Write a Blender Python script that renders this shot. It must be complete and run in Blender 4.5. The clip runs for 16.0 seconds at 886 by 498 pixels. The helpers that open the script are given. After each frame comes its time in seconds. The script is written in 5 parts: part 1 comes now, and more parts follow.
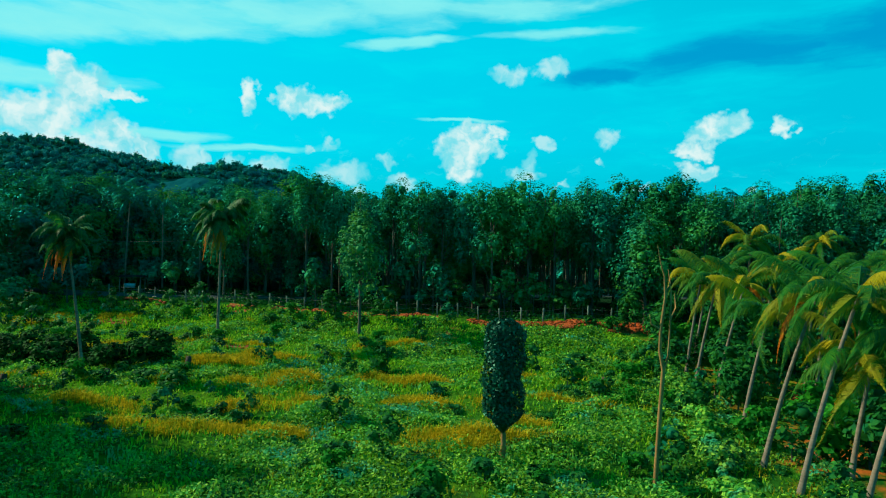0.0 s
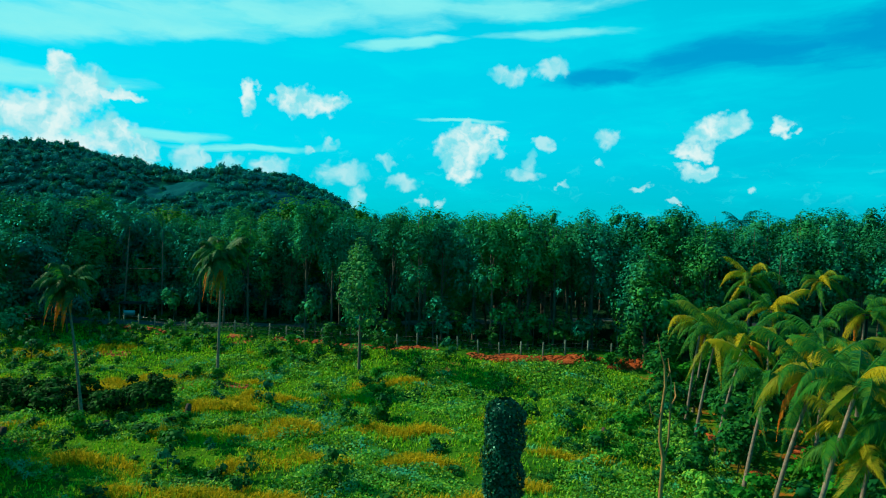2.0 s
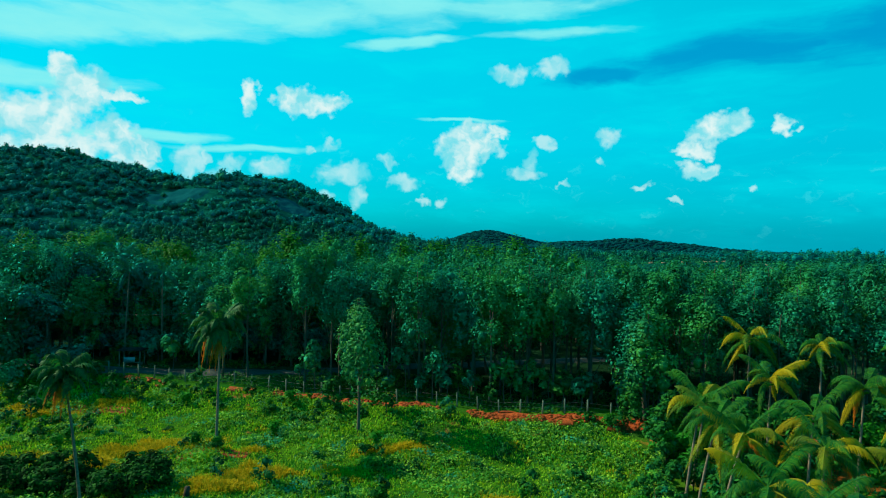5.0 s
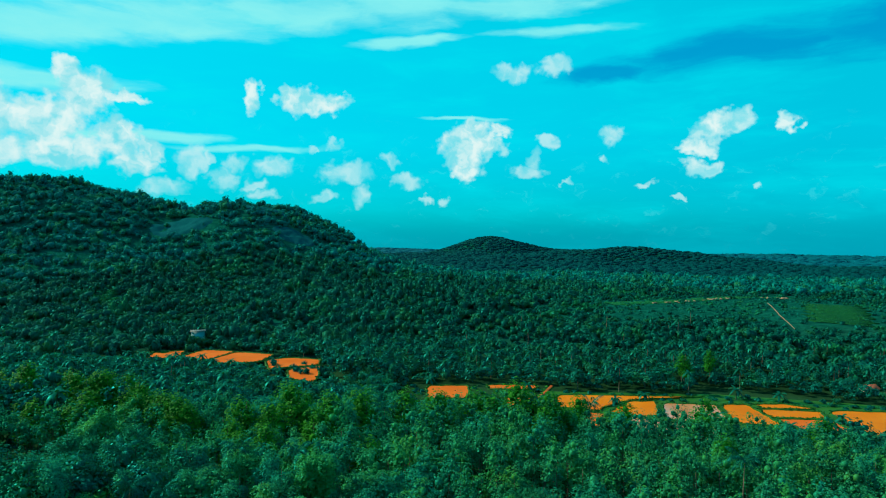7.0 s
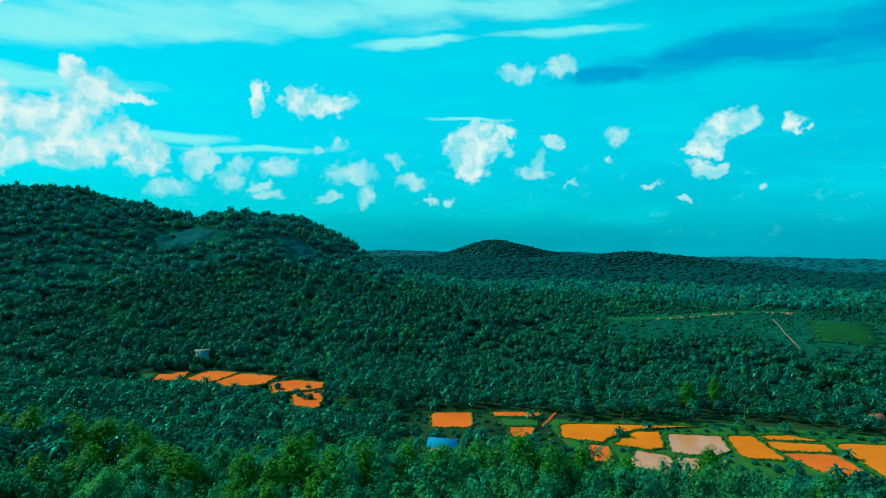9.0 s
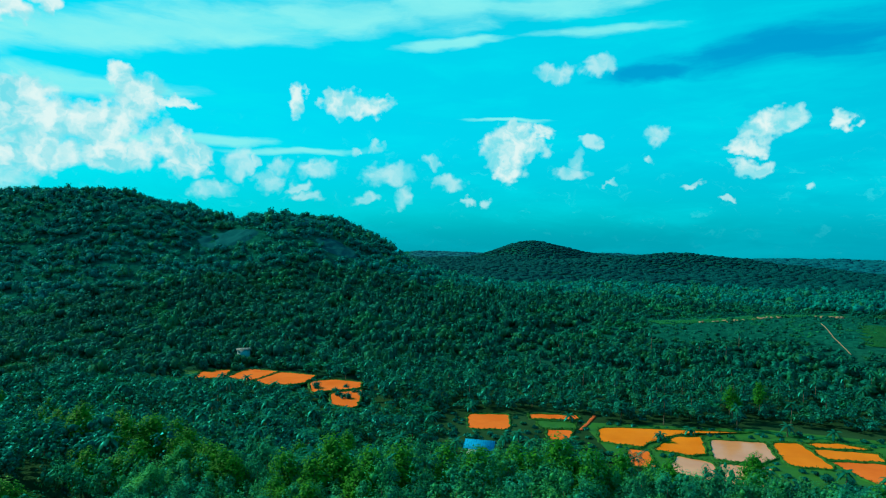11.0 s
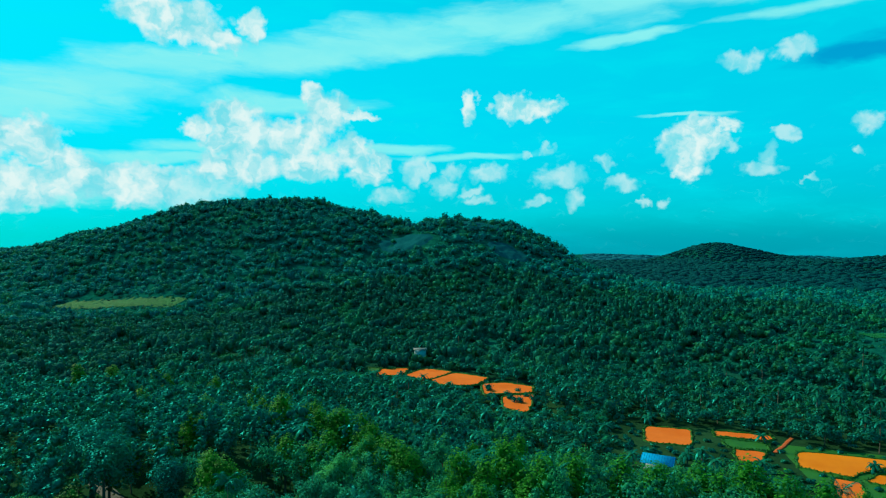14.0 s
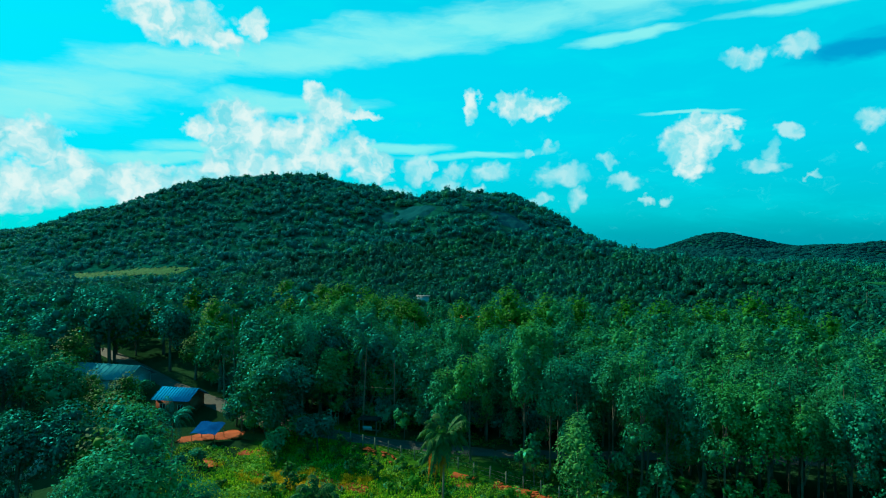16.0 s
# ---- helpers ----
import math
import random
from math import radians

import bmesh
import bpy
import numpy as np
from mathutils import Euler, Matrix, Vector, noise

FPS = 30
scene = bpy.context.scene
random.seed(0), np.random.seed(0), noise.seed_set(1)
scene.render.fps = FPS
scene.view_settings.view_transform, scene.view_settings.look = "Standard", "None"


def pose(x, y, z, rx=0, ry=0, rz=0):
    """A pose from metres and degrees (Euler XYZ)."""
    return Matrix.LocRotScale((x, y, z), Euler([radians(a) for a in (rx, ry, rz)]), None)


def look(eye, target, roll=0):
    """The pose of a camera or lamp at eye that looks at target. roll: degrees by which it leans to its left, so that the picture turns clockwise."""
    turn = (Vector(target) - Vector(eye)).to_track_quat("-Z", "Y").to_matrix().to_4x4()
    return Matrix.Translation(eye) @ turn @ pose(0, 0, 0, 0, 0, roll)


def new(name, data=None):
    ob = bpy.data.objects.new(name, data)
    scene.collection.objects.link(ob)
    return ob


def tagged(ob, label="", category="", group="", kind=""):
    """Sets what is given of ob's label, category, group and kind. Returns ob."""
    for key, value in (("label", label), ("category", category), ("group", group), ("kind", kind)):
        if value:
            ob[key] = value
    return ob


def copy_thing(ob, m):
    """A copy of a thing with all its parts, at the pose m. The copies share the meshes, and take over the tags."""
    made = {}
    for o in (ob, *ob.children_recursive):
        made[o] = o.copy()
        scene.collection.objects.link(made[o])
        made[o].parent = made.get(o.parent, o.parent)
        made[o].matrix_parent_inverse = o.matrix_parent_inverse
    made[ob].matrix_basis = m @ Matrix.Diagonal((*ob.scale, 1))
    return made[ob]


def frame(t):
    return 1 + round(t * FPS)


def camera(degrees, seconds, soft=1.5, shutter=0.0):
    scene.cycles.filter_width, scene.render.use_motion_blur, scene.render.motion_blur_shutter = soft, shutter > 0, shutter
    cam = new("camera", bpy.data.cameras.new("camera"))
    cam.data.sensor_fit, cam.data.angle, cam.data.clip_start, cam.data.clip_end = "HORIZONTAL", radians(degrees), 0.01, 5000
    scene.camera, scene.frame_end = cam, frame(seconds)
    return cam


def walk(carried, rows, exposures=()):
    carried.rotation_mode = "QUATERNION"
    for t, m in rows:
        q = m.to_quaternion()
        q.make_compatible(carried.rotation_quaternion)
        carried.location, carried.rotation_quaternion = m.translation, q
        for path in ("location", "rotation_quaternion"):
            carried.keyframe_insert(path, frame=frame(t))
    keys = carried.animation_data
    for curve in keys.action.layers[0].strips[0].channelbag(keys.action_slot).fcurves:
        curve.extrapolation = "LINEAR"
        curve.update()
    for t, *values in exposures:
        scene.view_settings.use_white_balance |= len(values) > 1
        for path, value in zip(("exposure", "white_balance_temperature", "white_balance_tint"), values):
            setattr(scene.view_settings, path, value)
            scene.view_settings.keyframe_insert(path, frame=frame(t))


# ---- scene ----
cam = camera(69.38, 16.0, soft=1.1)
ROWS = [
    (0.0, -0.00, -0.01, 10.00, 0.00, -0.21, -1.03),
    (0.5, -0.04, -0.03, 10.89, -0.04, -0.19, -1.02),
    (1.0, -0.04, -0.04, 11.83, -0.02, -0.17, -1.05),
    (1.5, -0.05, -0.03, 12.71, -0.01, -0.17, -1.03),
    (2.0, -0.08, -0.01, 13.68, -0.02, -0.17, -1.05),
    (2.5, -0.16, 0.01, 14.75, -0.03, -0.19, -1.04),
    (3.0, -0.19, 0.02, 15.75, -0.02, -0.20, -1.05),
    (5.5, 0.12, 0.19, 23.97, 0.13, -0.22, -0.76),
    (6.0, 0.11, 0.47, 31.01, 0.21, -0.19, -0.69),
    (6.5, 0.15, 0.54, 41.61, 0.30, -0.22, -0.35),
    (7.0, 0.23, 0.72, 51.15, 0.42, -0.33, -0.46),
    (7.5, 0.32, 0.88, 57.22, 0.51, -0.42, -0.61),
    (8.0, 0.52, 0.86, 60.33, 0.59, -0.33, -0.61),
    (8.5, 0.48, 0.95, 61.82, 0.59, -0.27, -0.58),
    (11.0, 0.23, 1.02, 62.10, 4.13, -0.22, -0.65),
    (11.5, -0.01, 1.25, 62.10, 5.09, -0.21, -0.59),
    (12.0, 0.08, 1.16, 62.34, 6.33, -0.23, -0.54),
    (12.5, 0.28, 0.89, 62.46, 7.90, -0.22, -0.52),
    (13.0, 0.37, 0.89, 62.63, 9.80, -0.21, -0.39),
    (13.5, 0.28, 0.84, 62.65, 12.95, -0.13, -0.33),
    (14.0, 0.14, 0.64, 62.81, 19.33, -0.10, -0.41),
    (14.5, 0.30, 0.45, 58.07, 19.68, -0.08, -0.42),
    (15.0, 0.22, 0.48, 43.46, 19.62, -0.16, -0.42),
    (15.5, 0.16, 0.43, 34.93, 19.56, -0.17, -0.21),
    (16.0, 0.17, 0.44, 31.57, 19.55, -0.19, -0.19),
]
walk(cam, [(t, pose(x, y, z, 90 + pitch, roll, yaw)) for t, x, y, z, yaw, pitch, roll in ROWS])

# ---- light ----
SUN = Vector((-0.80, 0.25, 0.655)).normalized()
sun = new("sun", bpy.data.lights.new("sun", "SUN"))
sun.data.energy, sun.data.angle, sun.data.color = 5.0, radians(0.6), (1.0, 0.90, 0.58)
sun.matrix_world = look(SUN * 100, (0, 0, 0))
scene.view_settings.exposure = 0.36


class Net:
    """Short hand for a node tree."""

    def __init__(self, tree):
        self.tree = tree
        tree.nodes.clear()

    def put(self, sort, out=0, sockets=None, op=""):
        n = self.tree.nodes.new(sort)
        if op:
            n.operation = op
        for key, value in (sockets or {}).items():
            s = n.inputs[key]
            if isinstance(value, bpy.types.NodeSocket):
                self.tree.links.new(value, s)
            else:
                s.default_value = value
        return n.outputs[out]

    def math(self, op, a, b=0.0):
        return self.put("ShaderNodeMath", 0, {0: a, 1: b}, op)

    def vmath(self, op, a, b=(0, 0, 0), out=0):
        return self.put("ShaderNodeVectorMath", out, {0: a, 1: b}, op)

    def noise(self, vec, scale, detail=4.0, rough=0.55, out=0):
        return self.put("ShaderNodeTexNoise", out, {"Vector": vec, "Scale": scale, "Detail": detail, "Roughness": rough})

    def step(self, x, lo, hi, a=0.0, b=1.0):
        s = self.put("ShaderNodeMapRange", 0, {0: x, 1: lo, 2: hi, 3: a, 4: b})
        s.node.interpolation_type = "SMOOTHSTEP"
        return s

    def mix(self, f, a, b, mode="MIX"):
        n = self.tree.nodes.new("ShaderNodeMix")
        n.data_type, n.blend_type = "RGBA", mode
        for s, value in ((n.inputs[0], f), (n.inputs[6], a), (n.inputs[7], b)):
            if isinstance(value, bpy.types.NodeSocket):
                self.tree.links.new(value, s)
            elif isinstance(value, (int, float)):
                s.default_value = value
            else:
                s.default_value = (*value, 1.0)
        return n.outputs[2]

    def ramp(self, f, stops):
        n = self.tree.nodes.new("ShaderNodeValToRGB")
        e = n.color_ramp.elements
        while len(e) < len(stops):
            e.new(0.5)
        for k, (at, c) in zip(e, stops):
            k.position, k.color = at, (*c, 1.0)
        self.tree.links.new(f, n.inputs[0])
        return n.outputs[0]


# Clouds: azimuth to the right of north, elevation, half width, half height, in degrees.
CUMULUS = [
    (1.5, 8.5, 2.0, 2.1), (2.2, 10.4, 1.5, 0.9), (4.6, 10.3, 0.9, 0.5), (1.6, 6.7, 1.3, 0.9), (3.4, 9.0, 1.4, 1.2),
    (-12.6, 12.3, 2.2, 1.2), (-10.6, 12.1, 1.8, 0.9), (-14.4, 12.6, 1.0, 0.8), (-17.2, 12.4, 0.7, 1.3),
    (23.4, 10.3, 1.7, 0.9), (22.2, 9.5, 1.4, 1.1), (21.2, 8.2, 1.3, 0.6), (28.0, 10.0, 0.6, 0.7), (21.6, 6.6, 1.3, 0.7),
    (-29.6, 11.4, 2.0, 1.8), (-31.2, 13.0, 0.8, 1.0), (-26.8, 11.6, 1.5, 0.5), (-32.2, 9.4, 3.2, 1.6), (-36.6, 9.4, 3.2, 1.7), (-31.5, 7.2, 3.2, 1.4), (-37.0, 6.9, 4.0, 1.4), (-27.4, 8.3, 2.0, 1.5), (-26.2, 6.4, 1.6, 1.0), (-24.8, 7.6, 1.0, 0.8),
    (-41.4, 17.8, 3.2, 1.6), (-44.0, 18.6, 2.8, 1.8), (-38.6, 16.9, 1.9, 0.9), (-36.0, 18.2, 1.0, 1.2), (-37.6, 11.0, 2.3, 1.4), (-40.2, 10.2, 1.2, 0.9), (-53.5, 8.0, 3.4, 1.7), (-50.5, 6.6, 3.0, 0.9), (-48.0, 5.2, 4.2, 1.2), (-53.0, 4.2, 4.0, 1.6), (-45.0, 5.0, 4.0, 1.6)]
PUFFS = [
    (-15.4, 6.7, 1.7, 0.8), (-9.2, 6.4, 2.1, 0.9), (-7.6, 4.6, 0.9, 0.9), (-5.0, 7.7, 1.0, 0.5), (-3.6, 5.8, 1.4, 0.7), (5.6, 15.1, 1.8, 0.7), (9.2, 15.3, 1.3, 0.7),
    (-10.9, 4.2, 1.0, 0.5), (-2.2, 4.0, 0.6, 0.4), (-0.4, 3.9, 0.6, 0.4), (14.1, 9.5, 0.8, 0.8), (8.9, 9.1, 0.7, 0.6),
    (6.9, 6.5, 1.5, 0.7), (7.6, 7.6, 0.7, 0.8), (13.4, 7.5, 0.6, 0.3), (-21.9, 6.6, 1.2, 1.4), (-19.3, 5.5, 1.0, 0.9), (-18.6, 6.9, 0.8, 0.7), (-20.6, 7.3, 0.5, 0.4),
    (-17.0, 4.9, 0.9, 0.5), (-16.0, 3.9, 1.2, 0.5), (-42.0, 4.8, 5.0, 1.6), (-10.0, 9.1, 0.7, 0.5), (-24.0, 4.6, 1.6, 0.7), (10.4, 5.9, 0.6, 0.3), (25.4, 4.9, 0.5, 0.25), (-11.9, 8.4, 0.6, 0.3), (17.0, 5.2, 0.7, 0.3), (20.0, 4.2, 0.6, 0.25)]
VEILS = [
    (-54.0, 11.4, 7.0, 1.7), (-48.0, 13.6, 7.0, 1.6), (-42.7, 15.1, 7.0, 1.5), (-35.0, 16.5, 7.0, 1.5), (-28.8, 17.1, 8.0, 1.5), (-22.0, 18.0, 9.0, 1.7), (-13.7, 19.0, 9.0, 1.8), (-5.0, 19.6, 9.0, 2.0),
    (-34.0, 12.8, 8.0, 0.8), (-43.0, 8.2, 9.0, 0.55), (-50.0, 5.6, 10.0, 1.6), (-3.0, 16.3, 5.0, 0.45), (10.2, 16.6, 6.5, 0.5), (5.0, 19.0, 9.0, 1.1), (22.0, 20.0, 12.0, 1.2),
    (-38.0, 9.1, 8.0, 0.6), (-25.0, 8.6, 6.0, 0.5), (-17.5, 7.7, 6.0, 0.35), (0.8, 9.9, 3.4, 0.16)]


world = bpy.data.worlds.new("world")
world.use_nodes = True
scene.world = world
w = Net(world.node_tree)
ray = w.put("ShaderNodeTexCoord")
split = w.put("ShaderNodeSeparateXYZ", 0, {0: ray}).node
az = w.math("MULTIPLY", w.math("ARCTAN2", split.outputs[0], split.outputs[1]), 180 / math.pi)
el = w.math("MULTIPLY", w.math("ARCSINE", split.outputs[2]), 180 / math.pi)
flat = w.put("ShaderNodeCombineXYZ", 0, {0: az, 1: el})
HALF = (0.5, 0.5, 0.5)
wob = w.vmath("SUBTRACT", w.noise(flat, 0.42, 2.0, 0.5, 1), HALF)
curl = w.vmath("SUBTRACT", w.noise(flat, 1.3, 3.0, 0.5, 1), HALF)
puffy = w.vmath("ADD", w.vmath("ADD", flat, w.vmath("MULTIPLY", wob, (2.4, 2.0, 0))), w.vmath("MULTIPLY", curl, (1.5, 1.3, 0)))
wob2 = w.vmath("SUBTRACT", w.noise(w.vmath("MULTIPLY", flat, (0.35, 1.0, 1)), 0.22, 5.0, 0.55, 1), HALF)
streaky = w.vmath("ADD", flat, w.vmath("MULTIPLY", wob2, (14.0, 2.6, 0)))
tilted = w.put("ShaderNodeVectorRotate", 0, {"Vector": streaky, "Center": (-26, 16, 0), "Angle": radians(-2.5)})
tilted.node.rotation_type = "Z_AXIS"


def spots(vec, rows):
    """The least distance to a set of ellipses, each 1 at its rim."""
    best = None
    for a, e, ra, re in rows:
        d = w.vmath("LENGTH", w.vmath("MULTIPLY", w.vmath("SUBTRACT", vec, (a, e, 0)), (1 / ra, 1 / re, 0)), out=1)
        best = d if best is None else w.math("MINIMUM", best, d)
    return best


grain = w.noise(flat, 0.9, 4.0, 0.52)
rag = w.math("MULTIPLY", w.math("SUBTRACT", grain, 0.5), 1.1)
heap = w.math("ADD", spots(puffy, CUMULUS), rag)
big = w.step(heap, 1.22, 0.72)
tuft = w.math("ADD", spots(puffy, PUFFS), rag)
small = w.step(tuft, 1.30, 0.55)
film_ = w.noise(w.vmath("MULTIPLY", streaky, (0.3, 1.2, 1)), 0.4, 6.0, 0.6)
veil = w.step(w.math("ADD", spots(tilted, VEILS), w.math("MULTIPLY", w.math("SUBTRACT", film_, 0.5), 1.6)), 1.25, 0.35)
veil = w.math("MULTIPLY", veil, w.step(film_, 0.25, 0.7, 1.0, 0.7))
haze = w.step(w.noise(w.vmath("MULTIPLY", streaky, (0.14, 0.6, 1)), 0.5, 6.0, 0.62), 0.42, 0.72)
wisps = w.math("MULTIPLY", w.step(w.noise(w.vmath("MULTIPLY", puffy, (0.6, 1.3, 1)), 0.8, 6.0, 0.66), 0.56, 0.74), w.step(el, 13.0, 6.0))
dusk_d = w.math("ADD", spots(tilted, [(24.0, 13.6, 9.0, 1.7), (33.0, 13.7, 10.0, 2.4), (14.5, 13.0, 7.0, 0.7), (42.0, 14.8, 9.0, 2.2)]), w.math("MULTIPLY", w.math("SUBTRACT", film_, 0.5), 1.5))
dusk = w.step(dusk_d, 1.2, 0.35)

sky = w.put("ShaderNodeTexSky")
sky.node.sky_type, sky.node.sun_disc = "NISHITA", False
sky.node.sun_elevation, sky.node.sun_rotation = math.asin(SUN.z), math.atan2(SUN.x, SUN.y)
sky.node.dust_density, sky.node.ozone_density = 0.6, 2.0
graded = w.mix(1.0, sky, (0.0, 0.20, 0.20), "MULTIPLY")
gradient = w.ramp(w.math("DIVIDE", el, 90.0), [(0.0, (0.0, 0.27, 0.39)), (0.05, (0.0, 0.46, 0.60)), (0.10, (0.0, 0.60, 0.76)), (0.2, (0.0, 0.67, 0.82)), (0.45, (0.0, 0.34, 0.52)), (1.0, (0.0, 0.18, 0.36))])
col = w.mix(0.22, gradient, graded)
lefty = w.step(az, 10.0, -55.0)
col = w.mix(w.math("MULTIPLY", lefty, 0.18), col, (0.0, 0.80, 0.90))
col = w.mix(w.math("MULTIPLY", w.step(az, 6.0, 34.0), 0.42), col, (0.0, 0.46, 0.66))
col = w.mix(w.math("MULTIPLY", haze, 0.45), col, (0.0, 0.82, 0.90))
col = w.mix(w.math("MULTIPLY", dusk, 0.75), col, (0.0, 0.26, 0.60))
col = w.mix(w.math("MULTIPLY", wisps, 0.30), col, (0.08, 0.80, 0.88))
col = w.mix(w.math("MULTIPLY", veil, 0.95), col, (0.27, 0.89, 0.88))
body = w.step(heap, 1.0, 0.1)
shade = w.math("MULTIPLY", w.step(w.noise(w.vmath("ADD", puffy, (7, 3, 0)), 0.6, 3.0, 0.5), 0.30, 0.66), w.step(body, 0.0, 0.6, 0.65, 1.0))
white = w.mix(shade, (0.18, 0.74, 0.83), (0.76, 0.93, 0.91))
col = w.mix(w.math("MULTIPLY", small, 0.75), col, white)
col = w.mix(w.math("MULTIPLY", big, 0.97), col, white)
low = w.math("MULTIPLY", w.step(el, 3.4, 0.6), w.step(az, -34.0, -18.0))
col = w.mix(w.math("MULTIPLY", low, 0.6), col, (0.0, 0.34, 0.46))
below = w.step(el, 0.0, -4.0)
col = w.mix(below, col, (0.0, 0.10, 0.10))
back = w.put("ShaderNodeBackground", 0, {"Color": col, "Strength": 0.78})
w.tree.links.new(back, w.tree.nodes.new("ShaderNodeOutputWorld").inputs[0])

# ---- materials ----


def surface(name, build, rough=0.8, spec=0.3, metal=0.0, bump=None, through_light=0.0, gloss=(1, 1, 1), shine=0.0):
    """A node material; build(net, coordinates) gives the colour, bump(net, coordinates) the relief."""
    m = bpy.data.materials.new(name)
    m.use_nodes = True
    n = Net(m.node_tree)
    at = n.put("ShaderNodeNewGeometry")
    colour = build(n, at)
    p = n.put("ShaderNodeBsdfPrincipled", 0, {"Roughness": rough, "Metallic": metal, "Specular IOR Level": spec, "Specular Tint": (*gloss, 1.0)})
    n.tree.links.new(colour, p.node.inputs["Base Color"])
    if bump:
        h, strength, size = bump(n, at)
        b = n.put("ShaderNodeBump", 0, {"Height": h, "Strength": strength, "Distance": size})
        n.tree.links.new(b, p.node.inputs["Normal"])
    out = p
    if through_light:
        t = n.put("ShaderNodeBsdfTranslucent")
        n.tree.links.new(n.mix(1.0, colour, (0.9, 1.0, 0.5), "MULTIPLY"), t.node.inputs[0])
        out = n.put("ShaderNodeMixShader", 0, {0: through_light, 1: p, 2: t})
    if shine:
        g = n.put("ShaderNodeBsdfGlossy", 0, {"Color": (0.02, 0.72, 0.80, 1.0), "Roughness": 0.42})
        out = n.put("ShaderNodeMixShader", 0, {0: shine, 1: out, 2: g})
    n.tree.links.new(out, n.tree.nodes.new("ShaderNodeOutputMaterial").inputs[0])
    return m


def foliage(name, dark, mid, light, patch=0.09, rough=0.65, through_light=0.25, spec=0.1, odd=None, clumps=0.0, cells=0.0, relief_size=1.0, shine=0.0):
    """Leaves: tone drifts from tree to tree and from leaf to leaf."""
    dark, mid, light = (tuple(0.85 * k for k in c) for c in (dark, mid, light))
    def build(n, at):
        wide = n.step(n.noise(at, patch, 3.0, 0.6), 0.3, 0.7)
        leaf = n.tree.nodes.new("ShaderNodeNewGeometry").outputs["Random Per Island"]
        c = n.mix(wide, dark, mid)
        c = n.mix(n.math("MULTIPLY", n.step(leaf, 0.35, 1.0), 0.75), c, light)
        if cells:
            flat = n.vmath("MULTIPLY", n.vmath("ADD", at, n.vmath("MULTIPLY", n.noise(at, 0.4, 2.0, 0.5, 1), (2.0, 2.0, 0))), (1, 1, 0.15))
            tree = n.put("ShaderNodeSeparateXYZ", 0, {0: n.put("ShaderNodeTexVoronoi", 1, {"Vector": flat, "Scale": cells})}).node
            c = n.mix(n.step(tree.outputs[0], 0.45, 0.9, 0.0, 0.75), c, tuple(0.45 * k for k in mid))
            c = n.mix(n.step(tree.outputs[1], 0.55, 0.85, 0.0, 0.65), c, (0.001, light[1] * 0.75, light[1] * 0.58))
            c = n.mix(n.step(tree.outputs[2], 0.62, 0.88, 0.0, 0.8), c, (light[1] * 0.10, light[1] * 0.85, 0.016))
        if odd:
            spot = n.step(n.noise(n.vmath("ADD", at, (31, 7, 3)), patch * 1.3, 2.0, 0.5), 0.57, 0.70)
            c = n.mix(n.math("MULTIPLY", spot, 0.8), c, odd)
        if clumps:
            fine = n.step(n.noise(at, clumps, 3.0, 0.7), 0.35, 0.65)
            c = n.mix(n.math("MULTIPLY", fine, 0.6), c, tuple(1.25 * k for k in light))
        return c
    relief = (lambda n, at: (n.noise(at, clumps, 4.0, 0.7), relief_size, 1.1 / clumps)) if clumps else None
    return surface(name, build, rough, spec, through_light=through_light, bump=relief, gloss=(0.06, 1.0, 0.78), shine=shine)


def two_tone(name, a, b, scale, rough=0.85, spec=0.2, metal=0.0, relief=0.02, stretch=(1, 1, 1)):
    """Plain stuff whose colour wanders between a and b at two scales, with fine relief."""
    a, b = tuple(0.86 * k for k in a), tuple(0.86 * k for k in b)
    def build(n, at):
        v = n.vmath("MULTIPLY", at, stretch)
        f = n.step(n.noise(v, scale, 5.0, 0.65), 0.3, 0.7)
        g = n.step(n.noise(v, scale * 9, 3.0, 0.6), 0.2, 0.8)
        rnd = n.tree.nodes.new("ShaderNodeObjectInfo").outputs["Random"]
        c = n.mix(f, a, b)
        c = n.mix(n.math("MULTIPLY", g, 0.35), c, tuple(0.55 * k for k in a))
        return n.mix(n.math("MULTIPLY", rnd, 0.25), c, tuple(min(1.0, 1.25 * k) for k in b))
    return surface(name, build, rough, spec, metal, lambda n, at: (n.noise(n.vmath("MULTIPLY", at, stretch), scale * 14, 4.0), 0.6, relief))


M_RUBBER = foliage("rubber_leaves", (0.001, 0.036, 0.021), (0.006, 0.108, 0.050), (0.018, 0.268, 0.106), 0.08, 0.5, 0.2, 0.0, odd=(0.060, 0.27, 0.014), clumps=2.4, cells=0.19, relief_size=0.3, shine=0.022)
M_WOODS = foliage("woodland_leaves", (0.001, 0.030, 0.026), (0.003, 0.072, 0.050), (0.006, 0.155, 0.104), 0.045, 0.7, 0.28, 0.0, odd=(0.008, 0.19, 0.040), clumps=2.0, cells=0.15, relief_size=0.4, shine=0.035)
# Hill leaves tinted blue with lifted darks: distance haze put into the colour.
M_HILL_HAZED = foliage("hazed_hill_leaves", (0.0, 0.096, 0.112), (0.0005, 0.160, 0.165), (0.001, 0.200, 0.190), 0.022, 0.9, 0.2, 0.02, odd=(0.002, 0.190, 0.120), clumps=0.6, cells=0.09, relief_size=0.5, shine=0.015)
